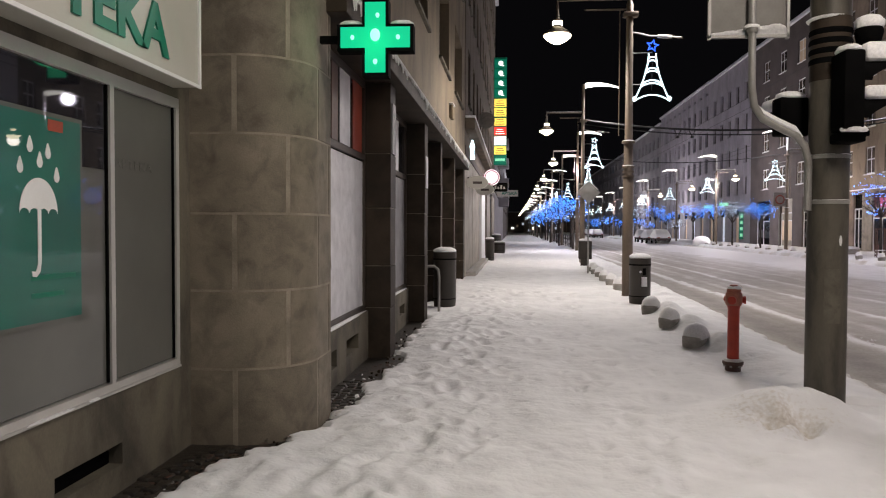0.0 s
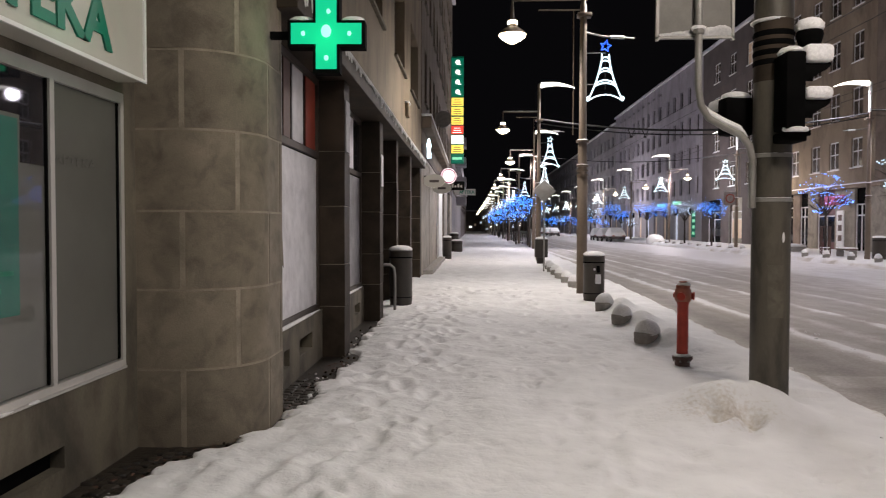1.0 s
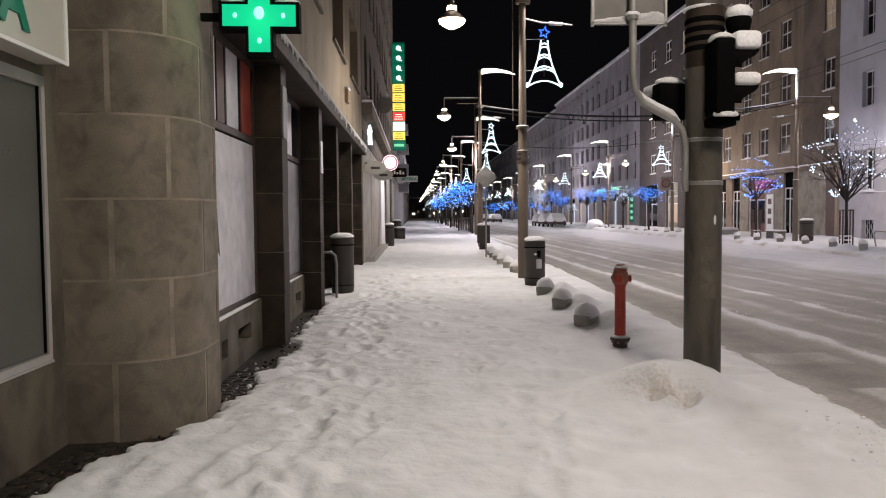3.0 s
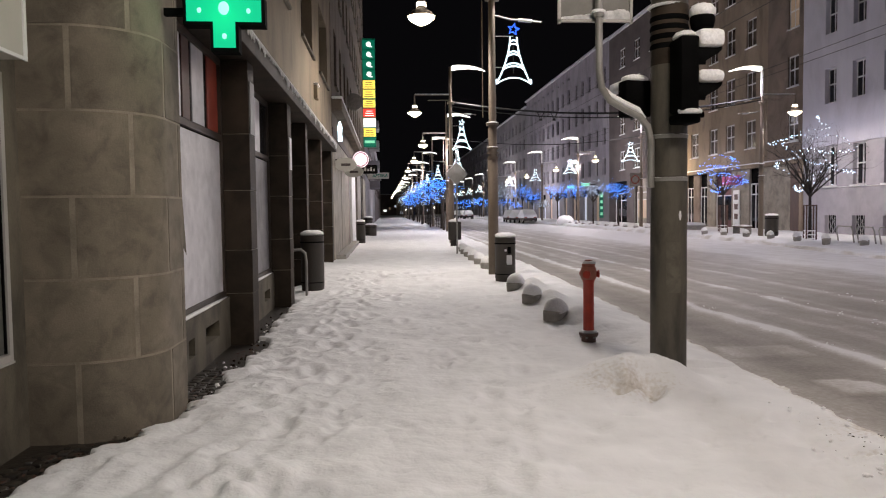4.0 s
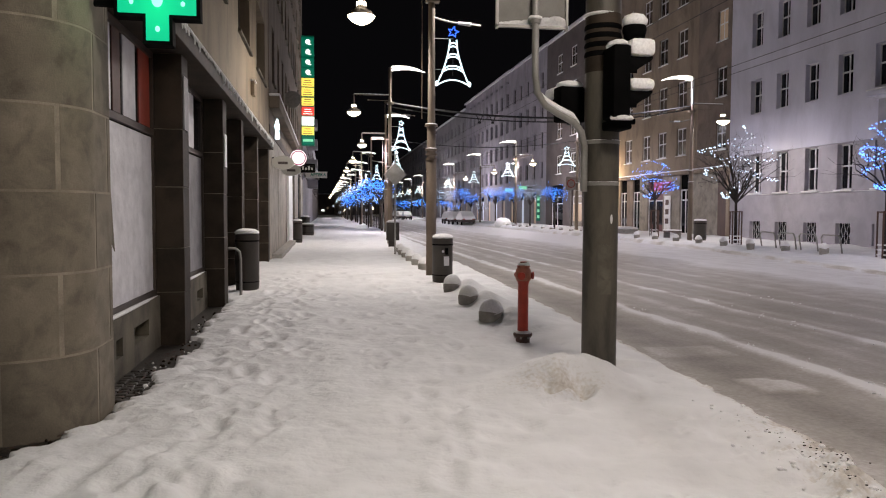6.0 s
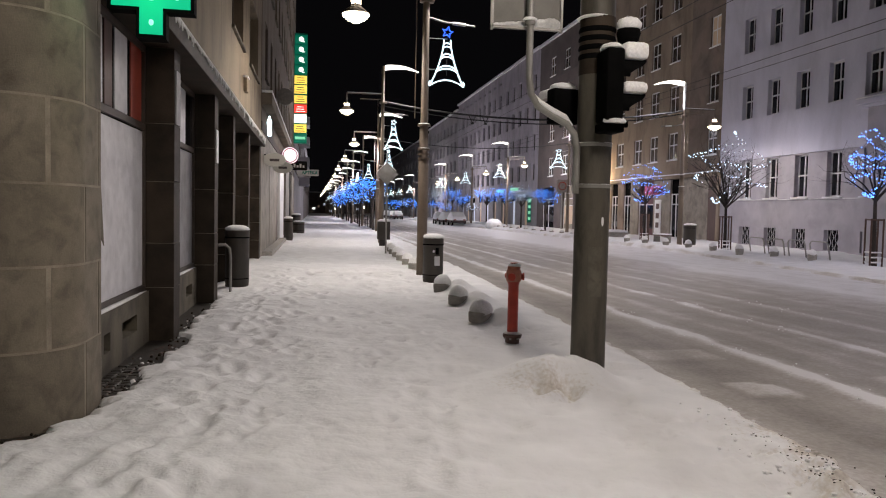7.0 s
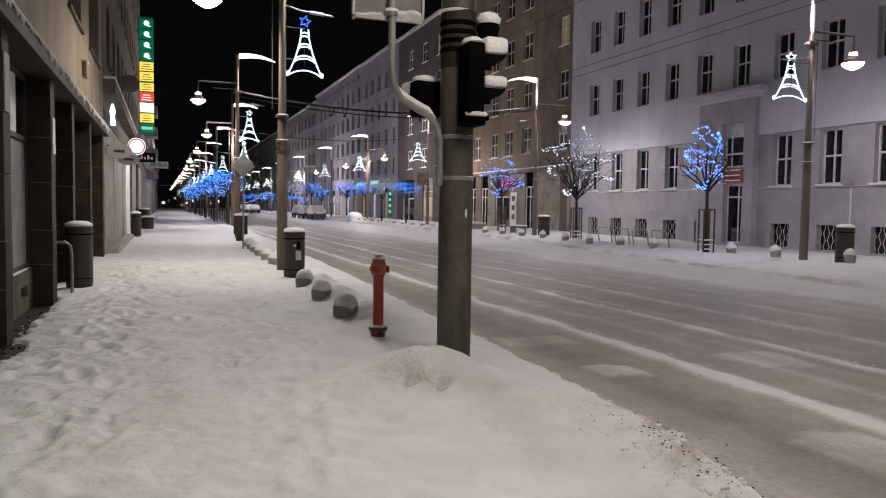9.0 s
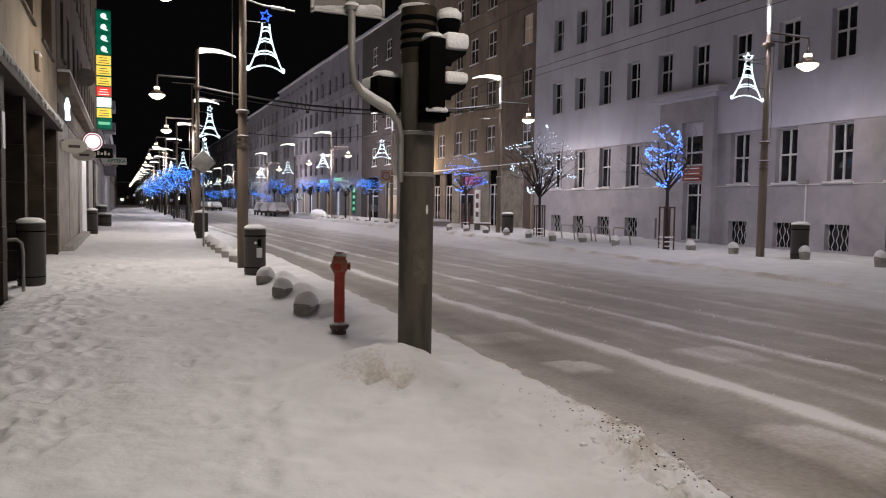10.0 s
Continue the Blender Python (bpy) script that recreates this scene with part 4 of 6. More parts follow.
dish = thing("satellite_dish", "grey satellite dish on the dark house wall", "satellite dish", pose(-1.25, 37.0, 6.95))
part("bowl", disc(0.4, -0.05, 0.03), CONCRETE, dish)
part("arm", bx(bmesh.new(), -0.36, 0.0, 0.0, 0.04, -0.02, 0.02), BLACK, dish, smooth=False)
for x, y, z in ((-1.24, 28.0, 3.4), (-1.12, 32.0, 3.35)):
    oval = thing("oval_hanging_sign", "pale oval hanging shop sign with dark bar", "hanging sign", pose(x, y, z), "hanging shop signs")
    part("board", disc(0.4, -0.08, 0.08, 28, 0.6), CREAM, oval)
    part("print_bar", bx(bmesh.new(), -0.16, 0.18, -0.086, -0.081, -0.06, 0.03), UMBER, oval, smooth=False)
    part("bracket", bx(bmesh.new(), -0.5, -0.3, -0.02, 0.02, 0.15, 0.19), BLACK, oval, smooth=False)
ring = thing("round_light_sign", "round lit white sign with magenta ring", "light sign", pose(-0.92, 35.0, 4.05), "hanging shop signs")
part("drum", disc(0.4, -0.1, 0.1), BLACK, ring)
part("ring", disc(0.38, 0.1, 0.108), SIGN_PINK, ring)
part("white_mark", disc(0.28, 0.108, 0.118), SIGN_WHITE, ring)
part("white_rim", tube(bmesh.new(), [(0.345 * math.cos(a), -0.11, 0.345 * math.sin(a)) for a in [2 * math.pi * i / 28 for i in range(28)]], 0.018, 5, True), SIGN_WHITE, ring)
part("bracket", bx(bmesh.new(), -0.75, -0.35, -0.02, 0.02, -0.02, 0.02), BLACK, ring, smooth=False)
plate = thing("hanging_sign", "black hanging shop sign with pale bars", "hanging sign", pose(-0.75, 42.0, 4.0), "hanging shop signs")
part("board", bx(bmesh.new(), -0.55, 0.5, -0.06, 0.06, -0.25, 0.25, 0.06), BLACK, plate)
for i in range(5):
    part("print_bar", bx(bmesh.new(), -0.38 + 0.16 * i, -0.28 + 0.16 * i, -0.066, -0.061, -0.1, 0.1 if i % 2 else 0.02), CONCRETE, plate, smooth=False)
part("bracket", bx(bmesh.new(), -0.85, -0.55, -0.02, 0.02, -0.02, 0.02), BLACK, plate, smooth=False)
far_sign = thing("hanging_sign", "pale far pharmacy sign over the pavement", "hanging sign", pose(-0.5, 75.0, 5.2), "hanging shop signs")
part("board", bx(bmesh.new(), -1.1, 1.0, -0.1, 0.1, -0.3, 0.3), CREAM, far_sign, smooth=False)
lettering("APTEKA", 0.42, pose(0.9, -0.11, -0.14, 90, 0, 0), GREEN, far_sign, 0.006)
lit = thing("lit_window_figure", "small bright lit window ornament on the dark house", "light ornament", pose(-1.5, 29.3, 4.35))
part("tube", lathe(bmesh.new(), [(0.1, 0), (0.07, 0.3), (0.1, 0.5), (0.03, 0.75)], 10), FIGURE_GLOW, lit)


# ---- street lamps ----
def street_lamp(neck):
    """A mast with a curved road luminaire towards +x and a pendant lamp towards -x."""
    s = thing("street_lamp", "tall brown steel street lamp with pendant and curved luminaire", "street lamp", None, "street lamps")
    part("mast", lathe(bmesh.new(), [(0.135, -0.1), (0.135, 3.02), (0.118, 3.04), (0.115, 3.9), (0.1, 3.95), (0.085, 7.4), (0.06, 7.5)], 16), STEEL, s)
    # Far masts take white here: luminaire light on the neck put into its colour.
    part("neck", lathe(bmesh.new(), [(0.058, 7.48), (0.075, 7.9), (0.08, 8.95), (0.03, 9.0)], 14), neck, s, "upper lamp neck")
    for z, r in ((3.03, 0.15), (3.15, 0.15), (3.27, 0.155), (3.9, 0.17)):
        part("collar", lathe(bmesh.new(), [(r, z), (r, z + 0.05)], 16), STEEL, s)
    part("collar_snow", heap(bmesh.new(), 0, 0, 3.952, 0.16, 0.16, 0.04, 14, 1), SNOW_CAP, s)
    part("collar_snow", heap(bmesh.new(), 0, 0, 3.322, 0.15, 0.15, 0.035, 14, 2), SNOW_CAP, s)
    arm = part("arm", tube(bmesh.new(), [(0.1, 0, 7.56), (-1.82, 0, 7.56)], 0.028, 8), STEEL, s)
    part("arm_snow", bx(bmesh.new(), -1.8, -0.06, -0.025, 0.025, 7.586, 7.62, 0.01), SNOW_CAP, arm)
    part("stay_rod", tube(bmesh.new(), [(0.0, 0, 7.3), (-1.15, 0, 7.3)], 0.02, 6), STEEL, s)
    part("stay_rod", tube(bmesh.new(), [(-0.25, 0, 7.3), (-0.25, 0, 4.1)], 0.012, 5), STEEL, s)
    pend = part("pendant", lathe(bmesh.new(), [(0.36, 6.68), (0.3, 6.76), (0.16, 6.86), (0.12, 6.9), (0.12, 7.06), (0.05, 7.1), (0.02, 7.6)], 20), STEEL, s, "enamel pendant lamp shade")
    pend.location.x = -1.82
    part("bowl", lathe(bmesh.new(), [(0.08, 6.46), (0.22, 6.53), (0.33, 6.62), (0.35, 6.675)], 20), LAMP_GLOW, pend, "glowing lamp bowl")
    part("lantern", lathe(bmesh.new(), [(0.125, 6.93), (0.125, 7.03)], 14), LAMP_GLOW, pend)
    bm = bmesh.new()
    cols = []
    for i in range(13):
        u = i / 12
        x, z, w, t = 0.1 + 1.7 * u, 8.72 + 0.22 * math.sin(math.pi * (0.12 + 0.68 * u)) - 0.1 * u, 0.14 * (1 - 0.6 * u), 0.03 + 0.19 * (1 - u) ** 0.8
        cols.append([bm.verts.new((x, -w, z)), bm.verts.new((x, w, z)), bm.verts.new((x, w, z + t)), bm.verts.new((x, -w, z + t))])
    for a, b in zip(cols, cols[1:]):
        for k in range(4):
            bm.faces.new((a[k], b[k], b[(k + 1) % 4], a[(k + 1) % 4]))
    bm.faces.new(cols[0])
    bm.faces.new(cols[-1])
    lum = part("luminaire", bm, TUBE_GLOW, s, "curved glowing road luminaire")
    part("bracket", tube(bmesh.new(), [(0, 0, 8.9), (0.2, 0, 8.92)], 0.035, 8), STEEL, s)
    part("clamp_box", bx(bmesh.new(), -0.16, 0.2, -0.12, 0.12, 7.1, 7.22, 0.02), STEEL, s)
    part("wire_arm", tube(bmesh.new(), [(0.08, 0, 6.72), (0.5, 0, 6.62), (0.85, 0, 6.6), (1.3, 0, 6.56)], 0.022, 6), GALV, s)
    part("insulator", tube(bmesh.new(), [(0.7, 0, 6.605), (1.05, 0, 6.585)], 0.045, 8), PRINT, s)
    return s


def rope_figure(star_mat):
    """A stepped rope-light tree, flat in x and z, with a star on top."""
    s = thing("rope_light_tree", "white glowing rope light tree with star on a lamp mast", "christmas light", None, "rope light trees")
    w = lambda t: 0.09 + 0.36 * (1 - t) ** 1.7
    for sgn in (-1, 1):
        pts = [(sgn * w(i / 14), 0, 0.02 + 1.2 * i / 14) for i in range(15)]
        part("rope_leg", tube(bmesh.new(), pts, 0.018, 6), FIGURE_GLOW, s)
    for t, sag in ((0.0, 0.16), (0.3, 0.1), (0.36, 0.1), (0.58, 0.07), (0.64, 0.07), (0.82, 0.05), (0.9, 0.04)):
        pts = [(w(t) * u, 0, 0.02 + 1.2 * t + sag * (1 - u * u)) for u in [-1 + 2 * i / 10 for i in range(11)]]
        part("rope_band", tube(bmesh.new(), pts, 0.017, 6), FIGURE_GLOW, s)
    for sgn in (-1, 1):
        part("rope_foot", tube(bmesh.new(), [(sgn * 0.45, 0, 0.02), (sgn * 0.47, 0, 0.1), (sgn * 0.43, 0, 0.14)], 0.02, 6), FIGURE_GLOW, s)
    star = [((0.15 if i % 2 == 0 else 0.065) * math.sin(math.pi * i / 5 + 0.2), 0, 1.42 + (0.15 if i % 2 == 0 else 0.065) * math.cos(math.pi * i / 5 + 0.2)) for i in range(10)]
    part("star", tube(bmesh.new(), star, 0.018, 5, True), star_mat, s, "glowing star")
    part("post", tube(bmesh.new(), [(0, 0.03, 0.3), (0, 0.03, 1.3)], 0.008, 5), WIRE, s)
    for z in (0.45, 1.25):
        part("holder", tube(bmesh.new(), [(-0.56, 0.03, z), (0, 0.03, z)], 0.01, 5), GALV, s)
    return s


# Same steel neck on both: brown near, painted as lit on the far side.
lamp, far_lamp = street_lamp(STEEL), street_lamp(PRINT)
figure, blue_figure = rope_figure(FIGURE_GLOW), rope_figure(STAR_GLOW)
placed = []
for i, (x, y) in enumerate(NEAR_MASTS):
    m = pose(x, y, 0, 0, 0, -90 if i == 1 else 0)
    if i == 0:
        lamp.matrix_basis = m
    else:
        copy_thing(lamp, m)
    if i >= 2:
        fm = pose(x + (0.8 if i == 4 else 0.57), y, 4.95 if i == 2 else 4.75)
        if i == 2:
            blue_figure.matrix_basis = fm
        elif i == 3:
            figure.matrix_basis = fm
        else:
            copy_thing(figure, fm)
for i, (x, y) in enumerate(FAR_MASTS):
    if i:
        copy_thing(far_lamp, pose(x, y, 0, 0, 0, 180))
    else:
        far_lamp.matrix_basis = pose(x, y, 0, 0, 0, 180)
    if i and i != 2:
        copy_thing(figure, pose(x - 0.85, y, 5.25, 0, 0, 180)).scale = (1.5, 1, 1)

# ---- overhead wires ----
def wire(label, a, b, sag, r):
    w = thing("overhead_wire", label, "cable", None, "overhead wires")
    a, b = Vector(a), Vector(b)
    pts = [a.lerp(b, i / 24) - Vector((0, 0, 4 * sag * (i / 24) * (1 - i / 24))) for i in range(25)]
    part("cable", tube(bmesh.new(), pts, r, 5), WIRE, w)


wire("thick black trolley span cable across the street", (3.54, 38.9, 7.2), (20, 38.9, 7.45), 0.7, 0.05)
wire("thin black trolley span cable across the street", (3.54, 38.9, 7.0), (20, 38.9, 7.3), 0.75, 0.03)
wire("thin black trolley span cable far down the street", (4.87, 57.7, 7.2), (20, 57.5, 7.3), 0.6, 0.025)
for x, z in ((8.2, 6.3), (8.9, 6.3), (13.0, 6.3), (13.7, 6.3)):
    wire("taut black trolley contact wire along the street", (x, -10, z), (x, 120, z), 0.0, 0.008)
for x in (8.2, 8.9, 13.0, 13.7):
    hang = thing("wire_hanger", "small black v shaped wire hanger on a span cable", "wire hanger", pose(x, 38.9, 6.3), "wire hangers")
    part("strap", tube(bmesh.new(), [(-0.18, 0, 0.4), (0, 0, 0), (0.18, 0, 0.4)], 0.03, 5), WIRE, hang)
    part("insulator", lathe(bmesh.new(), [(0.08, -0.05), (0.08, 0.05)], 8), WIRE, hang)

# ---- traffic signal pole ----
sig = thing("traffic_signal_pole", "thick weathered steel pole with snowy black traffic signals", "traffic signal", pose(3.03, 8.1, 0))
part("pole", lathe(bmesh.new(), [(0.178, -0.15), (0.178, 3.15), (0.178, 3.72), (0.178, 9.5)], 28), POLE, sig)
for z in (2.38, 1.96):
    part("clamp_band", lathe(bmesh.new(), [(0.184, z), (0.184, z + 0.035)], 28), GALV, sig, "galvanised clamp band")
    part("band_snow", heap(bmesh.new(), 0, 0, z + 0.034, 0.188, 0.188, 0.014, 24, int(z * 10)), SNOW_CAP, sig)
part("sleeve", lathe(bmesh.new(), [(0.18, 3.1), (0.182, 3.12), (0.182, 3.68)], 28), STONE_DARK, sig, "dark rubbery sleeve")
for z in (3.25, 3.34, 3.43, 3.52):
    part("rubber_ring", lathe(bmesh.new(), [(0.181, z), (0.19, z + 0.03), (0.181, z + 0.06)], 28), BLACK, sig)
part("ring_snow", heap(bmesh.new(), -0.02, 0, 3.66, 0.19, 0.19, 0.05, 20, 4), SNOW_CAP, sig)
bm = bmesh.new()
cols = []
for i in range(7):
    a = radians(-118 + 46 * i / 6)
    cols.append([bm.verts.new((r * math.cos(a), r * math.sin(a), z)) for r in (0.18, 0.187) for z in (0.86, 1.36)])
for a, b in zip(cols, cols[1:]):
    bm.faces.new((a[2], b[2], b[3], a[3]))
    bm.faces.new((a[1], b[1], b[3], a[3]))
    bm.faces.new((a[0], b[0], b[2], a[2]))
bm.faces.new([cols[0][k] for k in (0, 2, 3, 1)])
bm.faces.new([cols[-1][k] for k in (0, 2, 3, 1)])
part("hatch", bm, HATCH, sig, "lighter inspection hatch plate")
spot = part("paint_spot", heap(bmesh.new(), 0, 0, 0, 0.016, 0.05, 0.003, 12, 6), PRINT, sig, "white paint splash")
spot.matrix_basis = pose(0.05, -0.172, 1.62, 90, 0, 16)


def signal_head(x, y, z, lamps, yaw):
    h = part("signal_head", bx(bmesh.new(), -0.12, 0.06, -0.15, 0.15, 0, 0.33 * lamps + 0.04, 0.025), BLACK, sig, "black plastic signal head")
    h.matrix_basis = pose(x, y, z, 0, 0, yaw)
    for k in range(lamps):
        bm = bmesh.new()
        zc = 0.165 + 0.33 * k
        ring_a, ring_b, ring_c, ring_d = [], [], [], []
        for i in range(15):
            a = radians(-30 + 240 * i / 14)
            cy, cz = 0.125 * math.cos(a), 0.125 * math.sin(a)
            ring_a.append(bm.verts.new((0.05, cy, zc + cz)))
            ring_b.append(bm.verts.new((0.13 + 0.2 * max(0.0, math.sin(a)) ** 0.5, cy, zc + cz)))
            ring_c.append(bm.verts.new((0.13 + 0.2 * max(0.0, math.sin(a)) ** 0.5, cy * 0.94, zc + cz * 0.94)))
            ring_d.append(bm.verts.new((0.05, cy * 0.94, zc + cz * 0.94)))
        for p, q in ((ring_a, ring_b), (ring_b, ring_c), (ring_c, ring_d)):
            for i in range(14):
                bm.faces.new((p[i], p[i + 1], q[i + 1], q[i]))
        part("visor", bm, BLACK, h)
        part("visor_snow", bx(bmesh.new(), 0.065, 0.325, -0.13, 0.13, zc + 0.11, zc + 0.23 + 0.05 * k, 0.05), SNOW_CAP, h)
    part("head_snow", heap(bmesh.new(), -0.03, 0, 0.33 * lamps + 0.035, 0.1, 0.15, 0.07, 16, 9), SNOW_CAP, h)
    return h


signal_head(0.05, -0.33, 2.6, 2, 0)
signal_head(-0.26, 0.3, 2.63, 1, 100)
top = part("signal_box", lathe(bmesh.new(), [(0.06, -0.14), (0.1, -0.08), (0.12, 0.0), (0.11, 0.05)], 16, 0.25, -0.2), BLACK, sig)
top.location.z = 3.5
part("box_snow", heap(bmesh.new(), 0.25, -0.2, 0.04, 0.13, 0.13, 0.12, 18, 7), SNOW_CAP, top)
part("foot_bracket", bx(bmesh.new(), -0.06, 0.16, -0.4, -0.1, 2.5, 2.59, 0.02), BLACK, sig)
part("bracket_snow", heap(bmesh.new(), 0.04, -0.42, 2.585, 0.12, 0.07, 0.06, 14, 12), SNOW_CAP, sig)
part("arm", tube(bmesh.new(), [(0.12, 0, 2.62), (0.34, -0.04, 2.62)], 0.03, 6), BLACK, sig)
arm = part("sign_tube", tube(bmesh.new(), [(-0.205, -0.06, 1.9), (-0.205, -0.06, 2.36), (-0.24, -0.06, 2.5), (-0.32, -0.06, 2.6), (-0.48, -0.06, 2.68), (-0.62, -0.06, 2.76), (-0.7, -0.06, 2.88),
                                          (-0.725, -0.06, 3.05), (-0.73, -0.06, 4.4)], 0.036, 12), GALV, sig, "bent galvanised sign tube")
part("tube_snow", tube(bmesh.new(), [(-0.26, -0.06, 2.585), (-0.34, -0.06, 2.66), (-0.5, -0.06, 2.735), (-0.62, -0.06, 2.81), (-0.665, -0.06, 2.88)], [0.01, 0.034, 0.036, 0.03, 0.008], 8), SNOW_CAP, arm)
panel = part("sign_plate", bx(bmesh.new(), -1.1, -0.4, -0.005, 0.01, 3.54, 4.5), PLATE, sig, "grey back of a traffic sign plate", smooth=False)
bm = bmesh.new()
for x0, x1, z0, z1 in ((-1.12, -0.38, 3.525, 3.55), (-1.12, -1.095, 3.51, 4.5), (-0.405, -0.38, 3.51, 4.5)):
    bx(bm, x0, x1, -0.03, 0.014, z0, z1)
part("plate_rim", bm, GALV, panel, smooth=False)
bm = bmesh.new()
for k, (xa, xb, hh) in enumerate(((-1.08, -0.85, 0.03), (-0.98, -0.74, 0.045), (-0.86, -0.6, 0.06), (-0.7, -0.42, 0.085), (-0.56, -0.42, 0.1))):
    heap(bm, (xa + xb) / 2, -0.016, 3.55, (xb - xa) / 2 + 0.03, 0.016, hh, 14, k)
part("plate_snow", bm, SNOW_CAP, panel)
part("tube_clamp", lathe(bmesh.new(), [(0.05, 3.56), (0.055, 3.6)], 12, -0.73, -0.06), GALV, arm)
part("clamp_snow", heap(bmesh.new(), -0.73, -0.06, 3.6, 0.075, 0.06, 0.04, 12, 2), SNOW_CAP, arm)

# ---- hydrant ----
hyd = thing("fire_hydrant", "red pillar fire hydrant with ochre cap standing in snow", "fire hydrant", pose(2.79, 10.2, 0))
part("barrel", lathe(bmesh.new(), [(0.074, 0.1), (0.07, 0.16), (0.068, 0.74), (0.078, 0.78), (0.088, 0.8)], 22), RED, hyd)
part("head", lathe(bmesh.new(), [(0.088, 0.79), (0.102, 0.82), (0.104, 0.88), (0.095, 0.94), (0.075, 0.96)], 22), GOLD, hyd, "worn ochre painted head")
part("cap", lathe(bmesh.new(), [(0.085, 0.955), (0.085, 0.99), (0.05, 1.0), (0.05, 1.04), (0.03, 1.045)], 14), GOLD, hyd)
part("cap_snow", heap(bmesh.new(), 0.01, 0.01, 0.985, 0.088, 0.085, 0.05, 12, 3), SNOW_CAP, hyd)
for a in (-25, 200, 80):
    o = part("outlet", lathe(bmesh.new(), [(0.042, 0.07), (0.042, 0.115), (0.05, 0.117), (0.05, 0.135), (0.025, 0.14)], 16), RED, hyd, "capped red outlet")
    o.matrix_basis = pose(0, 0, 0.86, 90, 0, a) @ pose(0, 0, 0)
part("flange", lathe(bmesh.new(), [(0.118, 0.06), (0.124, 0.075), (0.124, 0.1), (0.08, 0.11)], 20), BROWN, hyd)
part("flange_snow", heap(bmesh.new(), 0, 0, 0.1, 0.115, 0.115, 0.04, 16, 6), SNOW_CAP, hyd)
part("foot", lathe(bmesh.new(), [(0.09, -0.12), (0.095, 0.06)], 16), BROWN, hyd)
for i in range(6):
    a = math.pi * i / 3
    part("bolt", lathe(bmesh.new(), [(0.015, 0.035), (0.015, 0.06)], 6, 0.1 * math.cos(a), 0.1 * math.sin(a)), GALV, hyd)


# ---- bollards and bins ----
def dome(bm, cx, cy, z, rx, ry, h, seed):
    """A smooth, slightly lopsided cap of settled snow."""
    seg, rings = 28, []
    for k in range(8):
        a = (math.pi / 2 - 0.08) * k / 7
        ring = []
        for i in range(seg):
            u = 2 * math.pi * i / seg
            w = 1 + 0.035 * math.sin(2 * u + seed) + 0.02 * math.sin(5 * u + 2 * k + seed)
            ring.append(bm.verts.new((cx + rx * math.cos(a) * w * math.cos(u), cy + ry * math.cos(a) * w * math.sin(u), z + h * math.sin(a) * (1 + 0.04 * math.sin(u + seed)) + 0.02 * math.sin(3 * u + seed) * (k < 2))))
        rings.append(ring)
    for a, b in zip(rings, rings[1:]):
        for i in range(seg):
            bm.faces.new((a[i], a[(i + 1) % seg], b[(i + 1) % seg], b[i]))
    bm.faces.new(rings[0][::-1])
    bm.faces.new(rings[-1])
    return bm


SNOW_CAP.node_tree.nodes["Principled BSDF"].inputs["Subsurface Weight"].default_value = 0.6
SNOW_CAP.node_tree.nodes["Principled BSDF"].inputs["Subsurface Radius"].default_value = (0.12, 0.12, 0.13)
SNOW_CAP.node_tree.nodes["Principled BSDF"].inputs["Subsurface Scale"].default_value = 1.0


def bollard(seed):
    s = thing("bollard", "low rounded concrete bollard under a snow cap", "bollard", None, "snow capped bollards")
    part("stub", lathe(bmesh.new(), [(0.15, -0.1), (0.16, 0.0), (0.17, 0.08), (0.175, 0.15), (0.176, 0.2), (0.16, 0.22)], 28, wob=0.006), CONCRETE, s)
    part("snow_cap", dome(bmesh.new(), 0.02, 0.01, 0.2, 0.182, 0.182, 0.21, seed), SNOW_CAP, s)
    return s


kinds = [bollard(3), bollard(5), bollard(8)]
spots = [(2.7, 11.75), (2.78, 13.95), (2.85, 16.1), (3.05, 22.0), (3.08, 23.9), (3.1, 25.8), (3.15, 27.6), (3.2, 29.4), (3.3, 31.2)]
spots += [(18.6 + 0.05 * math.sin(i * 5), 45.0 - 2.42 * i) for i in range(1, 6)] + [(18.6, 30.7), (18.8, 28.5), (19.0, 26.4), (19.6, 22.6), (20.0, 20.9), (20.8, 18.6), (20.9, 16.0)]
spots += [(18.9, 48 + 2.5 * i) for i in range(12)]
for i, (x, y) in enumerate(spots):
    m = pose(x, y, -0.03 if x < 10 else 0.13, 0, 0, 9 * i)
    if i < 3:
        kinds[i].matrix_basis = m
    else:
        copy_thing(kinds[i % 3], m)


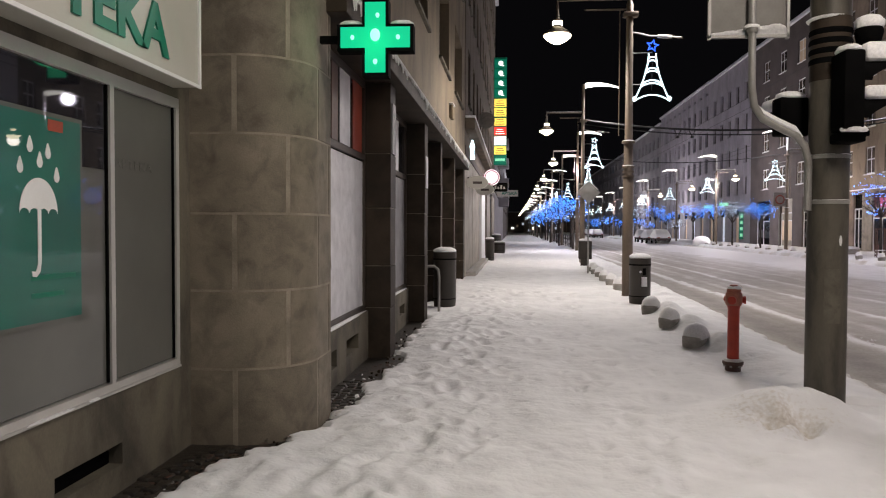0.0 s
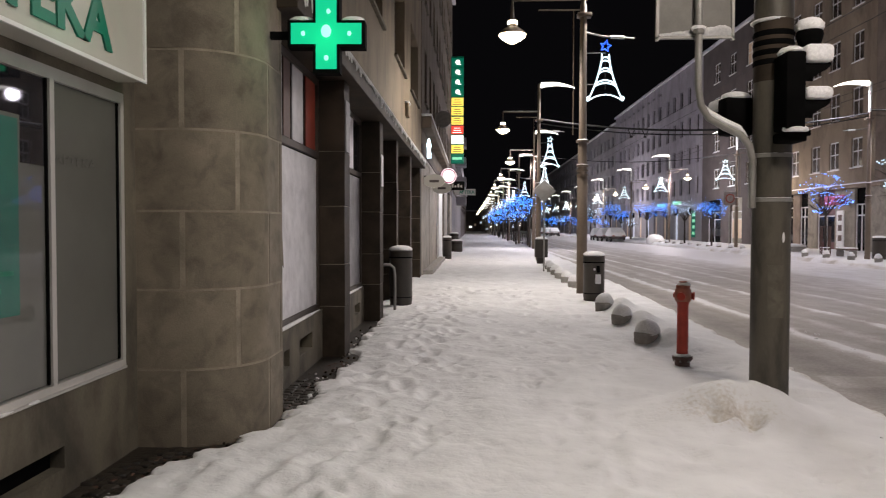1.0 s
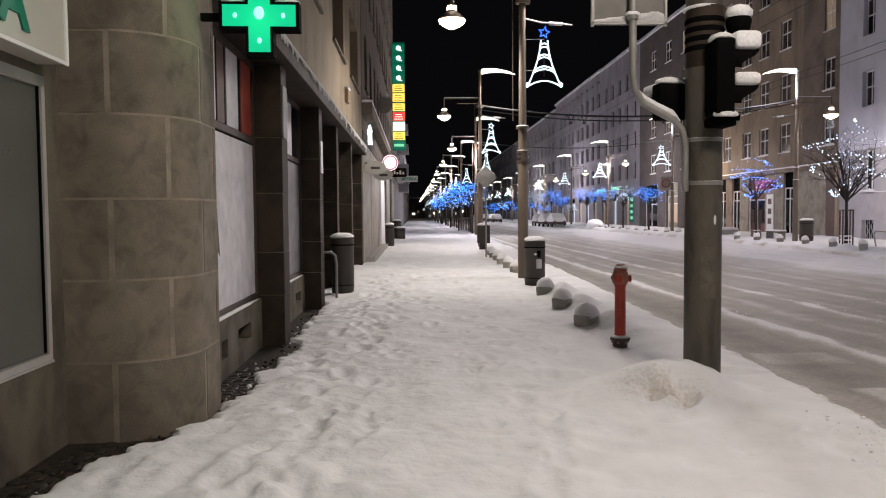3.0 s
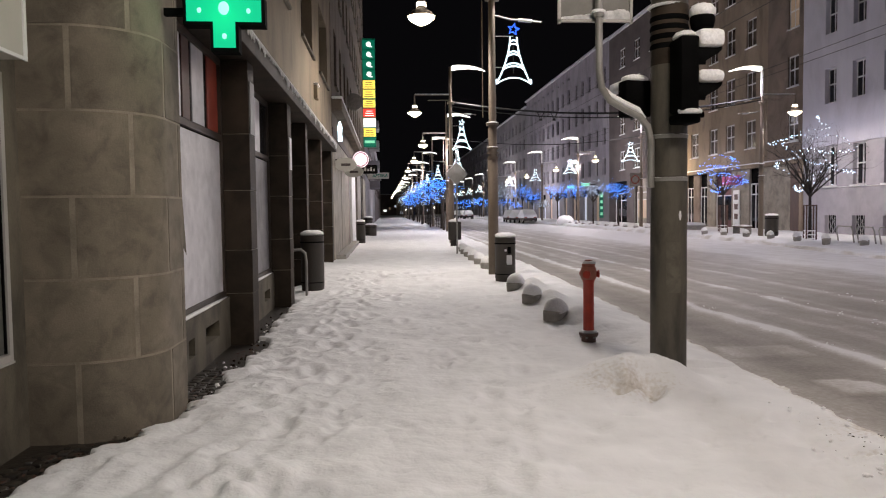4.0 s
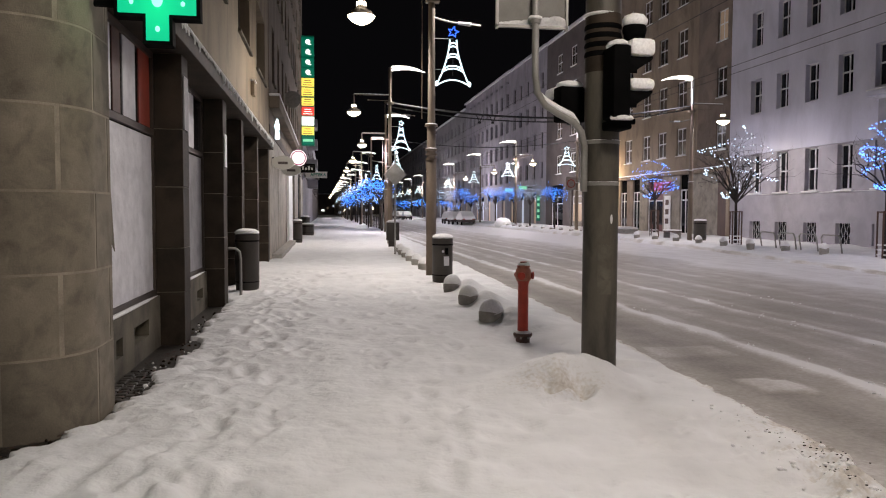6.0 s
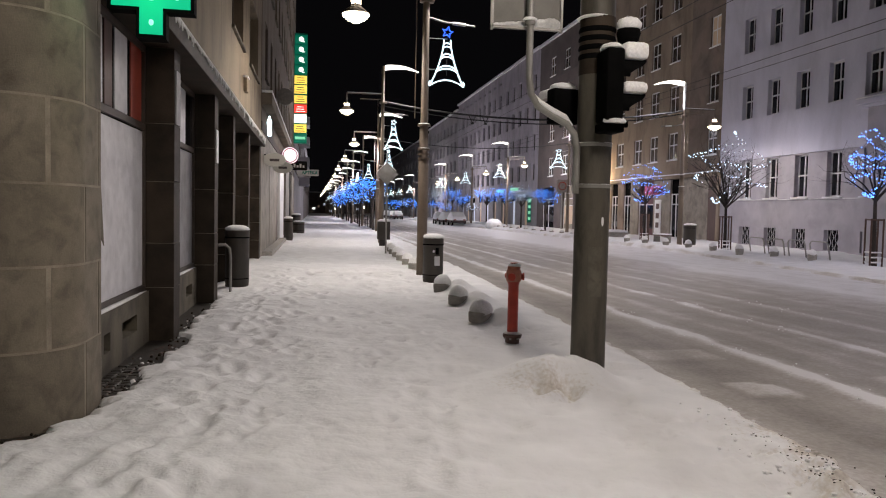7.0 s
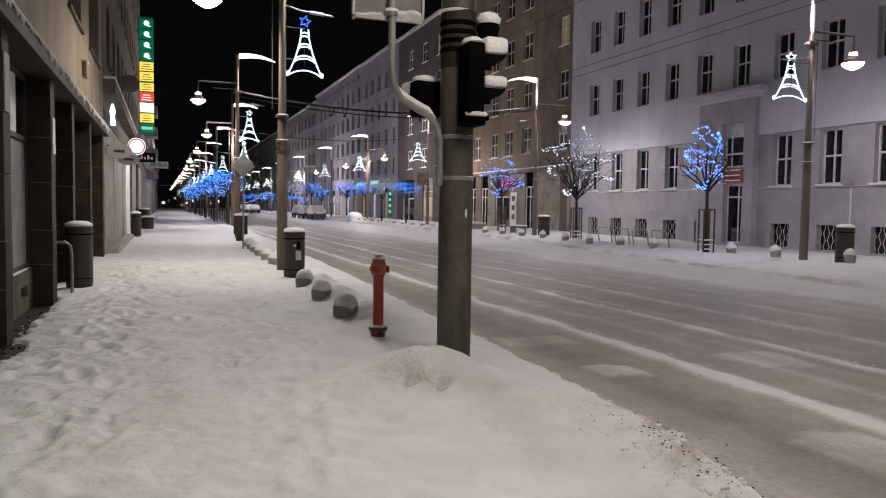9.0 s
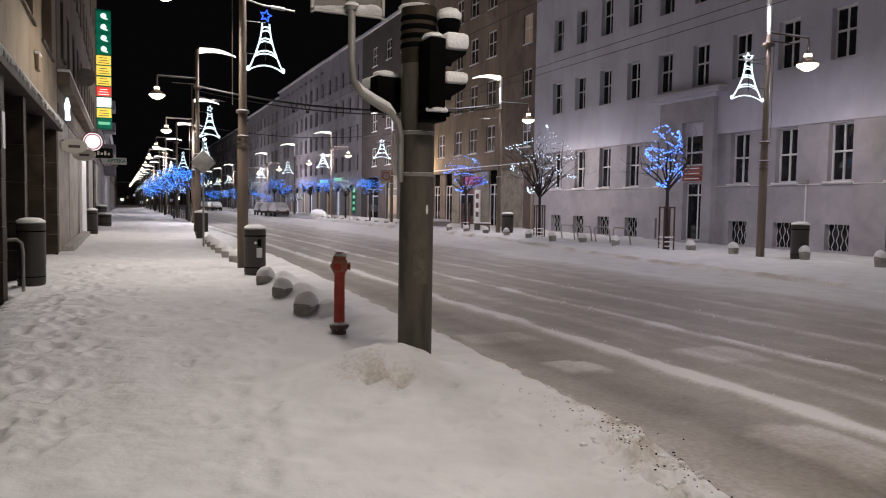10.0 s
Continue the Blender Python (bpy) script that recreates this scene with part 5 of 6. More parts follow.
def litter_bin(label, m, r=0.235, h=1.1, sticker=False):
    s = thing("litter_bin", label, "litter bin", m, "litter bins")
    part("drum", lathe(bmesh.new(), [(r * 0.97, -0.1), (r * 0.97, 0.06), (r, 0.08), (r, h - 0.16), (r * 1.02, h - 0.15), (r * 1.02, h - 0.02), (r * 0.9, h)], 26), BIN, s)
    part("lid_band", lathe(bmesh.new(), [(r * 1.03, h - 0.17), (r * 1.03, h - 0.14)], 26), BLACK, s)
    part("base_band", lathe(bmesh.new(), [(r * 1.01, 0.16), (r * 1.01, 0.18)], 26), BLACK, s)
    part("snow_cap", heap(bmesh.new(), 0, 0, h - 0.005, r * 1.02, r * 1.02, 0.11, 20, int(h * 31)), SNOW_CAP, s)
    if sticker:
        part("slot", bx(bmesh.new(), -0.03, 0.05, -r - 0.006, -r + 0.02, 0.66, 0.82, 0.004), BLACK, s)
        part("sticker", bx(bmesh.new(), -0.055, 0.075, -r - 0.012, -r + 0.012, 0.4, 0.62, 0.004), PAPER, s, "pale sticker")
        mark = part("round_sticker", lathe(bmesh.new(), [(0.03, 0), (0.03, 0.006)], 14), PAPER, s)
        mark.matrix_basis = pose(-0.08, -r - 0.001, 0.74, 90, 0, -15)
    return s


litter_bin("dark brown drum litter bin with stickers and snow", pose(3.02, 18.4, 0, 0, 0, 12), 0.245, 1.05, True)
litter_bin("black drum litter bin beside the shop pier", pose(-1.42, 17.2, 0), 0.25, 1.2)
litter_bin("black drum litter bin with snow by the far shops", pose(-1.18, 41.0, 0), 0.24, 1.15)
litter_bin("black squat litter bin with snow", pose(-0.9, 53.0, 0), 0.4, 0.75)
litter_bin("black drum litter bin with snow farther along", pose(-1.25, 60.0, 0), 0.35, 1.2)
litter_bin("dark drum litter bin on the opposite pavement", pose(20.9, 18.9, 0.05), 0.28, 1.15)
litter_bin("dark drum litter bin by the opposite lamp", pose(21.3, 40.2, 0.1), 0.35, 1.1)
hoop = thing("pipe_hoop", "bent grey pipe rail against the shop pier", "pipe rail", pose(-1.55, 16.2, 0))
part("pipe", tube(bmesh.new(), [(-0.25, 0, 0.92), (0.0, 0, 0.93), (0.08, 0, 0.86), (0.1, 0, 0.7), (0.1, 0, -0.1)], 0.03, 10), GALV, hoop)
box_bin = thing("post_bin", "dark box litter bin with snow on a lamp mast", "litter bin", pose(3.42, 36.0, 0), "litter bins")
part("box", bx(bmesh.new(), -0.3, 0.3, -0.2, 0.2, 0.3, 1.15, 0.03), BIN, box_bin)
part("post", bx(bmesh.new(), -0.2, 0.12, -0.08, 0.08, -0.1, 0.3), BIN, box_bin)
part("snow_cap", heap(bmesh.new(), 0, 0, 1.145, 0.3, 0.2, 0.12, 18, 2), SNOW_CAP, box_bin)
dia = thing("road_sign", "grey back of a diamond road sign on a thin post", "road sign", pose(2.94, 29.7, 0))
part("post", tube(bmesh.new(), [(0, 0, -0.1), (0, 0, 3.9)], 0.035, 8), GALV, dia)
o = part("plate", bx(bmesh.new(), -0.3, 0.3, -0.05, -0.035, -0.3, 0.3, 0.004), GALV, dia, "grey diamond plate back")
o.matrix_basis = pose(0, 0, 3.1, 0, 45, 0)
part("rim", tube(bmesh.new(), [(0, -0.055, 2.67), (0.43, -0.055, 3.1), (0, -0.055, 3.53), (-0.43, -0.055, 3.1)], 0.016, 5, True), GALV, dia)
part("plate_snow", tube(bmesh.new(), [(-0.37, -0.04, 3.18), (0, -0.04, 3.55), (0.34, -0.04, 3.21)], 0.022, 6), SNOW_CAP, dia)
no_park = thing("road_sign", "square pale road sign with ring on a post", "road sign", pose(19.5, 57.5, 0))
part("post", tube(bmesh.new(), [(0, 0, -0.1), (0, 0, 4.3)], 0.05, 8), GALV, no_park)
part("plate", bx(bmesh.new(), -0.45, 0.45, -0.07, -0.052, 3.4, 4.4), CONCRETE, no_park)
part("ring", tube(bmesh.new(), [(0.3 * math.cos(a), -0.08, 3.9 + 0.3 * math.sin(a)) for a in [2 * math.pi * i / 20 for i in range(20)]], 0.04, 5, True), REDPAPER, no_park)

# ---- opposite houses ----
OX = 25.6
cols = [(41.34 - 2.56 * k, 42.42 - 2.56 * k) for k in range(14)]
wh = town_house("white plastered office house with tall recessed windows", OX, 1, 6.0, 44.7, 23.0, WHITE_PLASTER, cols, [(7.55, 9.55), (11.5, 13.55), (15.5, 17.5), (19.5, 21.4)], 5.17, WHITE_FRAME)
low = [c for c in cols if abs(c[0] - 28.54) > 0.1]
holes = [(a, b, 2.84, 5.1) for a, b in low] + [(a, b, 0.12, 1.15) for a, b in low] + [(28.55, 29.7, 0.15, 2.95), (28.55, 29.9, 3.8, 5.1)]
part("base_wall", holed(bmesh.new(), OX + 0.1, 0.35, 6.0, 44.7, -0.2, 5.165, holes), BASE_PLASTER, wh, "grey rendered ground floor", smooth=False)
part("string_course", bx(bmesh.new(), OX + 0.06, OX + 0.1, 6.0, 28.4, 2.72, 2.76), SNOW_CAP, wh, smooth=False)
part("string_course", bx(bmesh.new(), OX + 0.06, OX + 0.1, 31.7, 44.7, 2.72, 2.76), SNOW_CAP, wh, smooth=False)


def four_pane(w, t):
    bm = bmesh.new()
    holed(bm, -0.03, 0.06, 0, w, 0, t, [(a0, a1, c0, c1) for a0, a1 in ((0.07, w * 0.5 - 0.03), (w * 0.5 + 0.04, w - 0.07))
                                        for c0, c1 in ((0.07, t * 0.5), (t * 0.5 + 0.08, t - 0.07))])
    return to_mesh("window", bm, WHITE_FRAME)


def grille(w, t):
    bm = bmesh.new()
    for i in range(6):
        pts = [(0, 0.04 + (w - 0.08) * i / 5 + 0.05 * math.sin(k * 1.5 + i % 2 * math.pi), t * k / 8) for k in range(9)]
        tube(bm, pts, 0.016, 4)
    return to_mesh("grille", bm, WHITE_FRAME)


tall_mesh, tall_pane = four_pane(1.08, 2.26), to_mesh("pane", bx(bmesh.new(), -0.01, 0.01, 0.02, 1.06, 0.02, 2.24), GLASS)
grille_mesh, cellar_pane = grille(1.08, 1.03), to_mesh("pane", bx(bmesh.new(), -0.01, 0.01, 0.02, 1.06, 0.0, 1.03), GLASS)
sill_mesh = to_mesh("window_sill", bx(bmesh.new(), -0.12, 0.1, -0.1, 1.18, -0.08, -0.004, 0.01), SNOW_CAP)
for a, b in low:
    for mesh, pane, x, z in ((tall_mesh, tall_pane, OX + 0.36, 2.84), (grille_mesh, cellar_pane, OX + 0.3, 0.12)):
        fr = new("window" if mesh is tall_mesh else "window_grille", mesh)
        fr.parent, fr.location = wh, (x, a, z)
        pn = new("pane", pane)
        pn.parent, pn.location = fr, (0.06, 0, 0)
    sl = new("window_sill", sill_mesh)
    sl.parent, sl.location = wh, (OX + 0.08, a, 2.84)
part("portal", holed(bmesh.new(), OX - 0.25, 0.34, 27.85, 31.6, -0.1, 6.9, [(28.5, 29.75, 0.15, 2.95), (28.5, 29.95, 3.75, 5.85)]), BASE_PLASTER, wh, smooth=False)
bm = bmesh.new()
bx(bm, OX - 0.55, OX + 0.002, 27.3, 32.1, 7.05, 7.3, 0.05)
bx(bm, OX - 0.4, OX + 0.002, 27.6, 31.9, 6.9, 7.05, 0.04)
cn = part("portal_cornice", bm, WHITE_PLASTER, wh, smooth=False)
part("cornice_snow", bx(bmesh.new(), OX - 0.55, OX, 27.3, 32.1, 7.302, 7.36, 0.02), SNOW_CAP, cn)
bm = bmesh.new()
for y in (28.5, 28.95, 29.67):
    bx(bm, OX + 0.03, OX + 0.08, y, y + 0.08, 0.15, 2.95)
for z in (0.15, 2.3, 2.87):
    bx(bm, OX + 0.026, OX + 0.084, 28.5, 29.75, z, z + 0.08)
dr = part("door", bm, WHITE_FRAME, wh, "white framed glazed entrance door", smooth=False)
part("pane", bx(bmesh.new(), OX + 0.05, OX + 0.06, 28.5, 29.75, 0.2, 2.9), GLASS, dr, smooth=False)
bm = bmesh.new()
for y in (28.5, 29.5, 29.87):
    bx(bm, OX + 0.03, OX + 0.08, y, y + 0.08, 3.75, 5.85)
for z in (3.75, 4.35, 5.77):
    bx(bm, OX + 0.026, OX + 0.084, 28.5, 29.95, z, z + 0.08)
dr = part("window", bm, WHITE_FRAME, wh, smooth=False)
part("pane", bx(bmesh.new(), OX + 0.05, OX + 0.06, 28.5, 29.95, 3.8, 5.8), GLASS, dr, smooth=False)
plates = thing("name_plates", "stack of dark red name plates with pale bars by the entrance", "sign")
for k in range(3):
    p = part("plate", bx(bmesh.new(), OX - 0.3, OX - 0.255, 28.45, 29.75, 3.02 + 0.24 * k, 3.22 + 0.24 * k), REDPAPER, plates, smooth=False)
    part("print_bar", bx(bmesh.new(), OX - 0.306, OX - 0.301, 28.6, 29.6, 3.1 + 0.24 * k, 3.15 + 0.24 * k), PRINT, p, smooth=False)
pipe = thing("wall_lamp_bracket", "small camera box with pale conduit on the wall", "wall fixture")
part("conduit", bx(bmesh.new(), OX + 0.05, OX + 0.09, 22.85, 22.9, 1.0, 2.7), PRINT, pipe, smooth=False)
part("box", bx(bmesh.new(), OX - 0.1, OX + 0.09, 22.75, 23.0, 2.78, 2.92, 0.02), CONCRETE, pipe)

town_house("narrow brown plastered town house beside the office", OX, 1, 44.72, 48.9, 20.3, BEIGE_DARK, [(45.2, 46.4)], [(5.75, 7.7), (9.15, 11.05), (12.75, 14.7), (16.4, 18.3)], 4.6, WHITE_FRAME, SNOW_CAP, 0.12, (2,), CURTAIN_GLARE)
bg = town_house("beige plastered town house over small shops", OX, 1, 48.92, 62.7, 20.5, BEIGE,
                [(50.5, 51.9), (53.6, 55.0), (56.4, 57.8), (59.9, 61.3)], [(5.75, 7.7), (9.15, 11.05), (12.75, 14.7), (16.4, 18.3)], 4.6, WHITE_FRAME, SNOW_CAP, 0.12, (), CURTAIN_GLARE)
um = town_house("dark umber town house with pale window frames", OX, 1, 62.72, 84.2, 20.6, UMBER,
                [(64.8 + 4.6 * i, 66.5 + 4.6 * i) for i in range(4)], [(5.8, 7.8), (9.6, 11.6), (13.2, 15.2), (16.7, 18.7)], 4.6, WHITE_FRAME, SNOW_CAP, 0.12, (7,), CURTAIN_GLARE)
l1 = town_house("pale lilac grey town house with regular windows", OX, 1, 84.22, 101.0, 20.7, LILAC,
                [(85.6 + 3.2 * i, 86.9 + 3.2 * i) for i in range(5)], [(5.6, 7.6), (9.1, 11.1), (12.6, 14.6), (16.1, 18.1)], 4.0, BROWN_FRAME)
l2 = town_house("lilac grey town house with attic vents", OX, 1, 101.02, 134.0, 20.8, LILAC,
                [(102.4 + 3.3 * i, 103.8 + 3.3 * i) for i in range(9)], [(5.6, 7.6), (9.1, 11.1), (12.6, 14.6), (16.1, 18.1), (19.4, 19.8)], 4.0, BROWN_FRAME)
l3 = town_house("dim grey town house far along the street", OX, 1, 134.02, 170.0, 20.0, LILAC_DARK,
                [(136 + 4 * i, 137.6 + 4 * i) for i in range(8)], [(5.6, 7.6), (9.1, 11.1), (12.6, 14.6), (16.1, 18.1)], 4.0, BROWN_FRAME)
l4 = town_house("distant grey town house closing the street", OX, 1, 170.02, 300.0, 19.0, LILAC_DARK,
                [(172 + 6 * i, 174.4 + 6 * i) for i in range(20)], [(5.6, 7.6), (9.1, 11.1), (12.6, 14.6), (16.1, 18.1)], 4.0, BROWN_FRAME)
part("cornice", bx(bmesh.new(), OX - 0.25, OX + 0.3, 44.72, 62.7, 4.35, 4.6, 0.03), BEIGE, bg, smooth=False)
part("cornice_snow", bx(bmesh.new(), OX - 0.26, OX, 44.72, 62.7, 4.602, 4.68, 0.02), SNOW_CAP, bg)
for dm, items in ((bg, ((44.72, 45.0, BEIGE, 0), (45.0, 46.0, BROWN, 0), (46.0, 49.8, SHOP, 0), (49.8, 51.3, BLACK, 1), (51.3, 54.0, SHOP, 0), (54.0, 56.7, MAROON, 1),
                         (56.7, 58.2, SHOP, 0), (58.2, 59.6, BLACK, 1), (59.6, 60.8, BEIGE_DARK, 0), (60.8, 62.2, BLACK, 1), (62.2, 62.7, BEIGE, 0))),
                  (um, ((62.72, 66.0, UMBER, 0), (66.1, 69.5, BLACK, 1), (69.6, 72.0, UMBER, 0), (72.1, 75.0, SHOP, 1), (75.1, 78.0, UMBER, 0), (78.1, 82.0, BLACK, 1), (82.1, 84.2, UMBER, 0)))):
    for a, b, mm, glazed in items:
        s = part("shop_front", bx(bmesh.new(), OX + (0.15 if glazed else 0.0), OX + 0.5, a, b, -0.1, 4.34 if dm is bg else 4.6), mm, dm, smooth=False)
        if glazed:
            fr = bmesh.new()
            for y in (a + 0.05, (a + b) / 2 - 0.04, b - 0.13):
                bx(fr, OX + 0.08, OX + 0.14, y, y + 0.08, 0.1, 3.3)
            for z in (0.1, 2.5, 3.22):
                bx(fr, OX + 0.084, OX + 0.136, a + 0.05, b - 0.05, z, z + 0.08)
            s = part("window_frame", fr, WHITE_FRAME, dm, smooth=False)
            part("pane", bx(bmesh.new(), OX + 0.12, OX + 0.145, a + 0.1, b - 0.1, 0.7, 2.5), WARM_WIN if mm is SHOP else GLASS, s, smooth=False)
for dm, y0, y1 in ((l1, 84.22, 101.0), (l2, 101.02, 134.0), (l3, 134.02, 170.0), (l4, 170.02, 300.0)):
    n = max(3, int((y1 - y0) / 4.5))
    for i in range(n):
        a, b = y0 + (y1 - y0) * i / n, y0 + (y1 - y0) * (i + 1) / n
        part("shop_front", bx(bmesh.new(), OX, OX + 0.5, a, b - 1.6, -0.1, 3.99), LILAC_DARK, dm, smooth=False)
        part("lit_shop_window", bx(bmesh.new(), OX + 0.2, OX + 0.5, b - 1.6, b, 0.2, 3.2), COOL_WIN if i % 2 else WARM_WIN, dm, smooth=False)
        part("shop_lintel", bx(bmesh.new(), OX, OX + 0.5, b - 1.6, b, 3.2, 3.99), BLACK, dm, smooth=False)
red_shop = thing("shop_banner", "red and magenta lit shop banner on the beige house", "shop sign")
part("panel", bx(bmesh.new(), OX - 0.1, OX - 0.02, 52.6, 55.4, 3.3, 3.95), SIGN_PINK, red_shop, smooth=False)
mark = part("disc", disc(0.28, -0.1, 0.1), REDPAPER, red_shop)
mark.location = (OX - 0.35, 52.2, 3.5)
board = thing("tall_shop_board", "tall white shop board with dark marks", "shop sign")
part("panel", bx(bmesh.new(), OX - 0.08, OX - 0.02, 52.6, 53.6, 0.4, 2.9), PRINT, board, smooth=False)
for z in (0.8, 1.5, 2.2):
    part("print_mark", bx(bmesh.new(), OX - 0.1, OX - 0.081, 52.85, 53.35, z, z + 0.4), BROWN, board, smooth=False)
green_sign = thing("lit_green_board", "tall lit green and white board beside a shop", "shop sign")
part("panel", bx(bmesh.new(), 25.0, 25.45, 86.0, 86.2, 0.6, 3.6), GREEN, green_sign, smooth=False)
for z in (0.9, 1.6, 2.3, 3.0):
    part("print_mark", bx(bmesh.new(), 25.08, 25.36, 85.96, 85.99, z, z + 0.35), SIGN_MINT, green_sign, smooth=False)
for y, z in ((90.0, 4.6), (97.0, 4.5)):
    pc = thing("pharmacy_cross", "distant green lit pharmacy sign over a shop", "pharmacy cross", pose(24.0, y, z))
    part("panel", bx(bmesh.new(), -0.1, 0.9, -0.05, 0.05, -0.2, 0.2), SIGN_MINT, pc, smooth=False)
    part("arm", bx(bmesh.new(), 0.9, 1.6, -0.04, 0.04, -0.04, 0.04), BLACK, pc, smooth=False)


# ---- trees with light strings ----
def grow(bm, p, d, length, r, level, rng, ends):
    n = 4
    pts, rs = [p.copy()], [r]
    for i in range(n):
        d = (d + Vector((rng.gauss(0, 0.13), rng.gauss(0, 0.13), rng.gauss(0.02, 0.08)))).normalized()
        p = p + d * length / n
        pts.append(p.copy())
        rs.append(r * (1 - 0.55 * (i + 1) / n))
    tube(bm, pts, rs, 5 if level < 2 else 3)
    ends += pts[2:]
    if level < 3:
        for k in range(4 if level < 2 else 3):
            side = Vector((rng.gauss(0, 1), rng.gauss(0, 1), rng.gauss(0.25, 0.5))).normalized()
            grow(bm, pts[rng.choice((2, 3, 4))], (d * 0.55 + side * 0.85).normalized(), length * rng.uniform(0.55, 0.75), rs[-1] * 0.8, level + 1, rng, ends)


def lit_tree(label, m, height, fork, crown, beads, count, seed, guard=True, ring=True, turns=5, limbs=9, reach=0.52):
    rng = random.Random(seed)
    s = thing("street_tree", label, "tree", m, "street trees")
    part("trunk", tube(bmesh.new(), [(0, 0, -0.1), (0.01, 0.01, fork * 0.5), (0, 0.02, fork)], [0.09, 0.075, 0.06], 9), BARK, s)
    bm, ends = bmesh.new(), []
    for k in range(limbs):
        a = 2 * math.pi * k * 4 / 9 + rng.uniform(-0.3, 0.3)
        grow(bm, Vector((0, 0.02, fork - 0.05 + 0.36 * k / limbs)), Vector((math.cos(a) * 0.75, math.sin(a) * 0.75, 0.9)).normalized(), (height - fork) * reach, 0.042, 1, rng, ends)
    grow(bm, Vector((0, 0.02, fork)), Vector((0, 0, 1)), (height - fork) * 0.6, 0.05, 1, rng, ends)
    part("crown", bm, BARK, s, "bare winter branches")
    bm, cable = bmesh.new(), []
    zc, hz = (fork + height) / 2 + 0.1, (height - fork) / 2
    for n in range(count):
        if ring:
            u = n / count
            a = 2 * math.pi * turns * u + 0.5 * math.sin(u * 41)
            z = zc + hz * (-0.9 + 1.75 * u + 0.2 * math.sin(a * 1.3 + 1) + 0.1 * math.sin(a * 3.1))
            w = crown * math.sqrt(max(0.08, 1 - ((z - zc) / hz) ** 2)) * (0.78 + 0.25 * math.sin(u * 37) + rng.uniform(-0.08, 0.08))
            p = Vector((w * math.cos(a), w * math.sin(a), z + rng.uniform(-0.05, 0.05)))
        else:
            p = rng.choice(ends) + Vector((rng.gauss(0, 0.08), rng.gauss(0, 0.08), rng.gauss(0, 0.08)))
        cable.append(p)
        bmesh.ops.create_icosphere(bm, subdivisions=1, radius=rng.uniform(0.02, 0.03) * (1 if ring else 0.6), matrix=Matrix.Translation(p))
    part("light_string", bm, beads, s, "string of glowing led beads")["kind"] = "stuff"
    if ring:
        part("light_cable", tube(bmesh.new(), cable, 0.005, 3), WIRE, s)
    if guard:
        for a in (0.5, 2.1, 3.7, 5.3):
            part("stake", tube(bmesh.new(), [(0.3 * math.cos(a), 0.3 * math.sin(a), -0.1), (0.3 * math.cos(a), 0.3 * math.sin(a), 1.7)], 0.035, 6), BROWN, s)
        for z in (0.12, 0.3, 0.48, 1.66):
            part("guard_rail", tube(bmesh.new(), [(0.3 * math.cos(a), 0.3 * math.sin(a), z) for a in (0.5, 2.1, 3.7, 5.3)], 0.03, 5, True), SNOW_CAP if z < 1 else BROWN, s)
    return s


lit_tree("bare street tree wound with white lights", pose(20.0, 34.3, 0.05), 5.5, 2.1, 1.85, PALE_BEAD, 190, 5, True, True, 4, 17, 0.56)
lit_tree("slim street tree wound with bright blue lights", pose(20.2, 24.7, 0.05), 4.9, 2.35, 0.92, BRIGHT_BLUE_BEAD, 300, 6, True, True, 6)
point("tree_glow", 20.2, 24.7, 3.6, 10, (0.08, 0.22, 1.0), 0.5)
point("tree_glow", 20.3, 44.0, 3.6, 8, (0.08, 0.22, 1.0), 0.5)
lit_tree("bare street tree with blue light strings", pose(20.3, 44.0, 0.1), 4.6, 2.3, 1.45, BRIGHT_BLUE_BEAD, 210, 7, True, True, 5)
base_blue = lit_tree("small street tree thick with blue lights", pose(20.0, 63.2, 0.1), 4.2, 2.1, 1.2, BLUE_BEAD, 340, 8, False, False)
base_pale = lit_tree("small street tree thick with pale lights", pose(20.0, 71.0, 0.1), 4.4, 2.2, 1.4, PALE_BEAD, 300, 9, False, False)
for i in range(18):
    b = copy_thing(base_pale if i % 5 == 2 else base_blue, pose(20.2 + 0.3 * math.sin(i * 3), 78 + 7.5 * i + 2 * math.sin(i * 7), 0, 0, 0, 70 * i))
    k = 1 + 0.22 * math.sin(i * 2.1)
    b.scale = (k, k, k * (1 + 0.15 * math.cos(i * 1.7)))
for i in range(18):
    b = copy_thing(base_pale if i % 6 == 4 else base_blue, pose(4.9 + 0.4 * math.sin(i * 2.3), 62 + 6.0 * i, 0, 0, 0, 50 * i))
    k = 1.15 + 0.25 * math.sin(i * 2.7)
    b.scale = (k, k, k * 0.97)

# ---- bike racks, bench, planter, parked cars ----
for k in range(4):
    rk = thing("bicycle_rack", "grey tubular bicycle rack standing in snow", "bicycle rack", pose(20.4, 32.3 - 1.45 * k, 0.05), "bicycle racks")
    part("hoop", tube(bmesh.new(), [(0.0, -0.75, -0.1), (0, -0.6, 0.55), (0, -0.5, 0.72), (0, 0.45, 0.74), (0, 0.56, 0.6), (0, 0.36, -0.1)], 0.032, 8), GALV, rk)
bench = thing("bench", "low snowy bench on the opposite pavement", "bench", pose(20.8, 42.6, 0.1))
part("seat", bx(bmesh.new(), -0.25, 0.25, -0.8, 0.8, 0.4, 0.46, 0.01), BROWN, bench)
part("seat_snow", bx(bmesh.new(), -0.24, 0.24, -0.78, 0.78, 0.462, 0.54, 0.03), SNOW_CAP, bench)
for y in (-0.7, 0.7):
    part("leg", bx(bmesh.new(), -0.2, 0.2, y - 0.03, y + 0.03, -0.1, 0.4), GALV, bench)
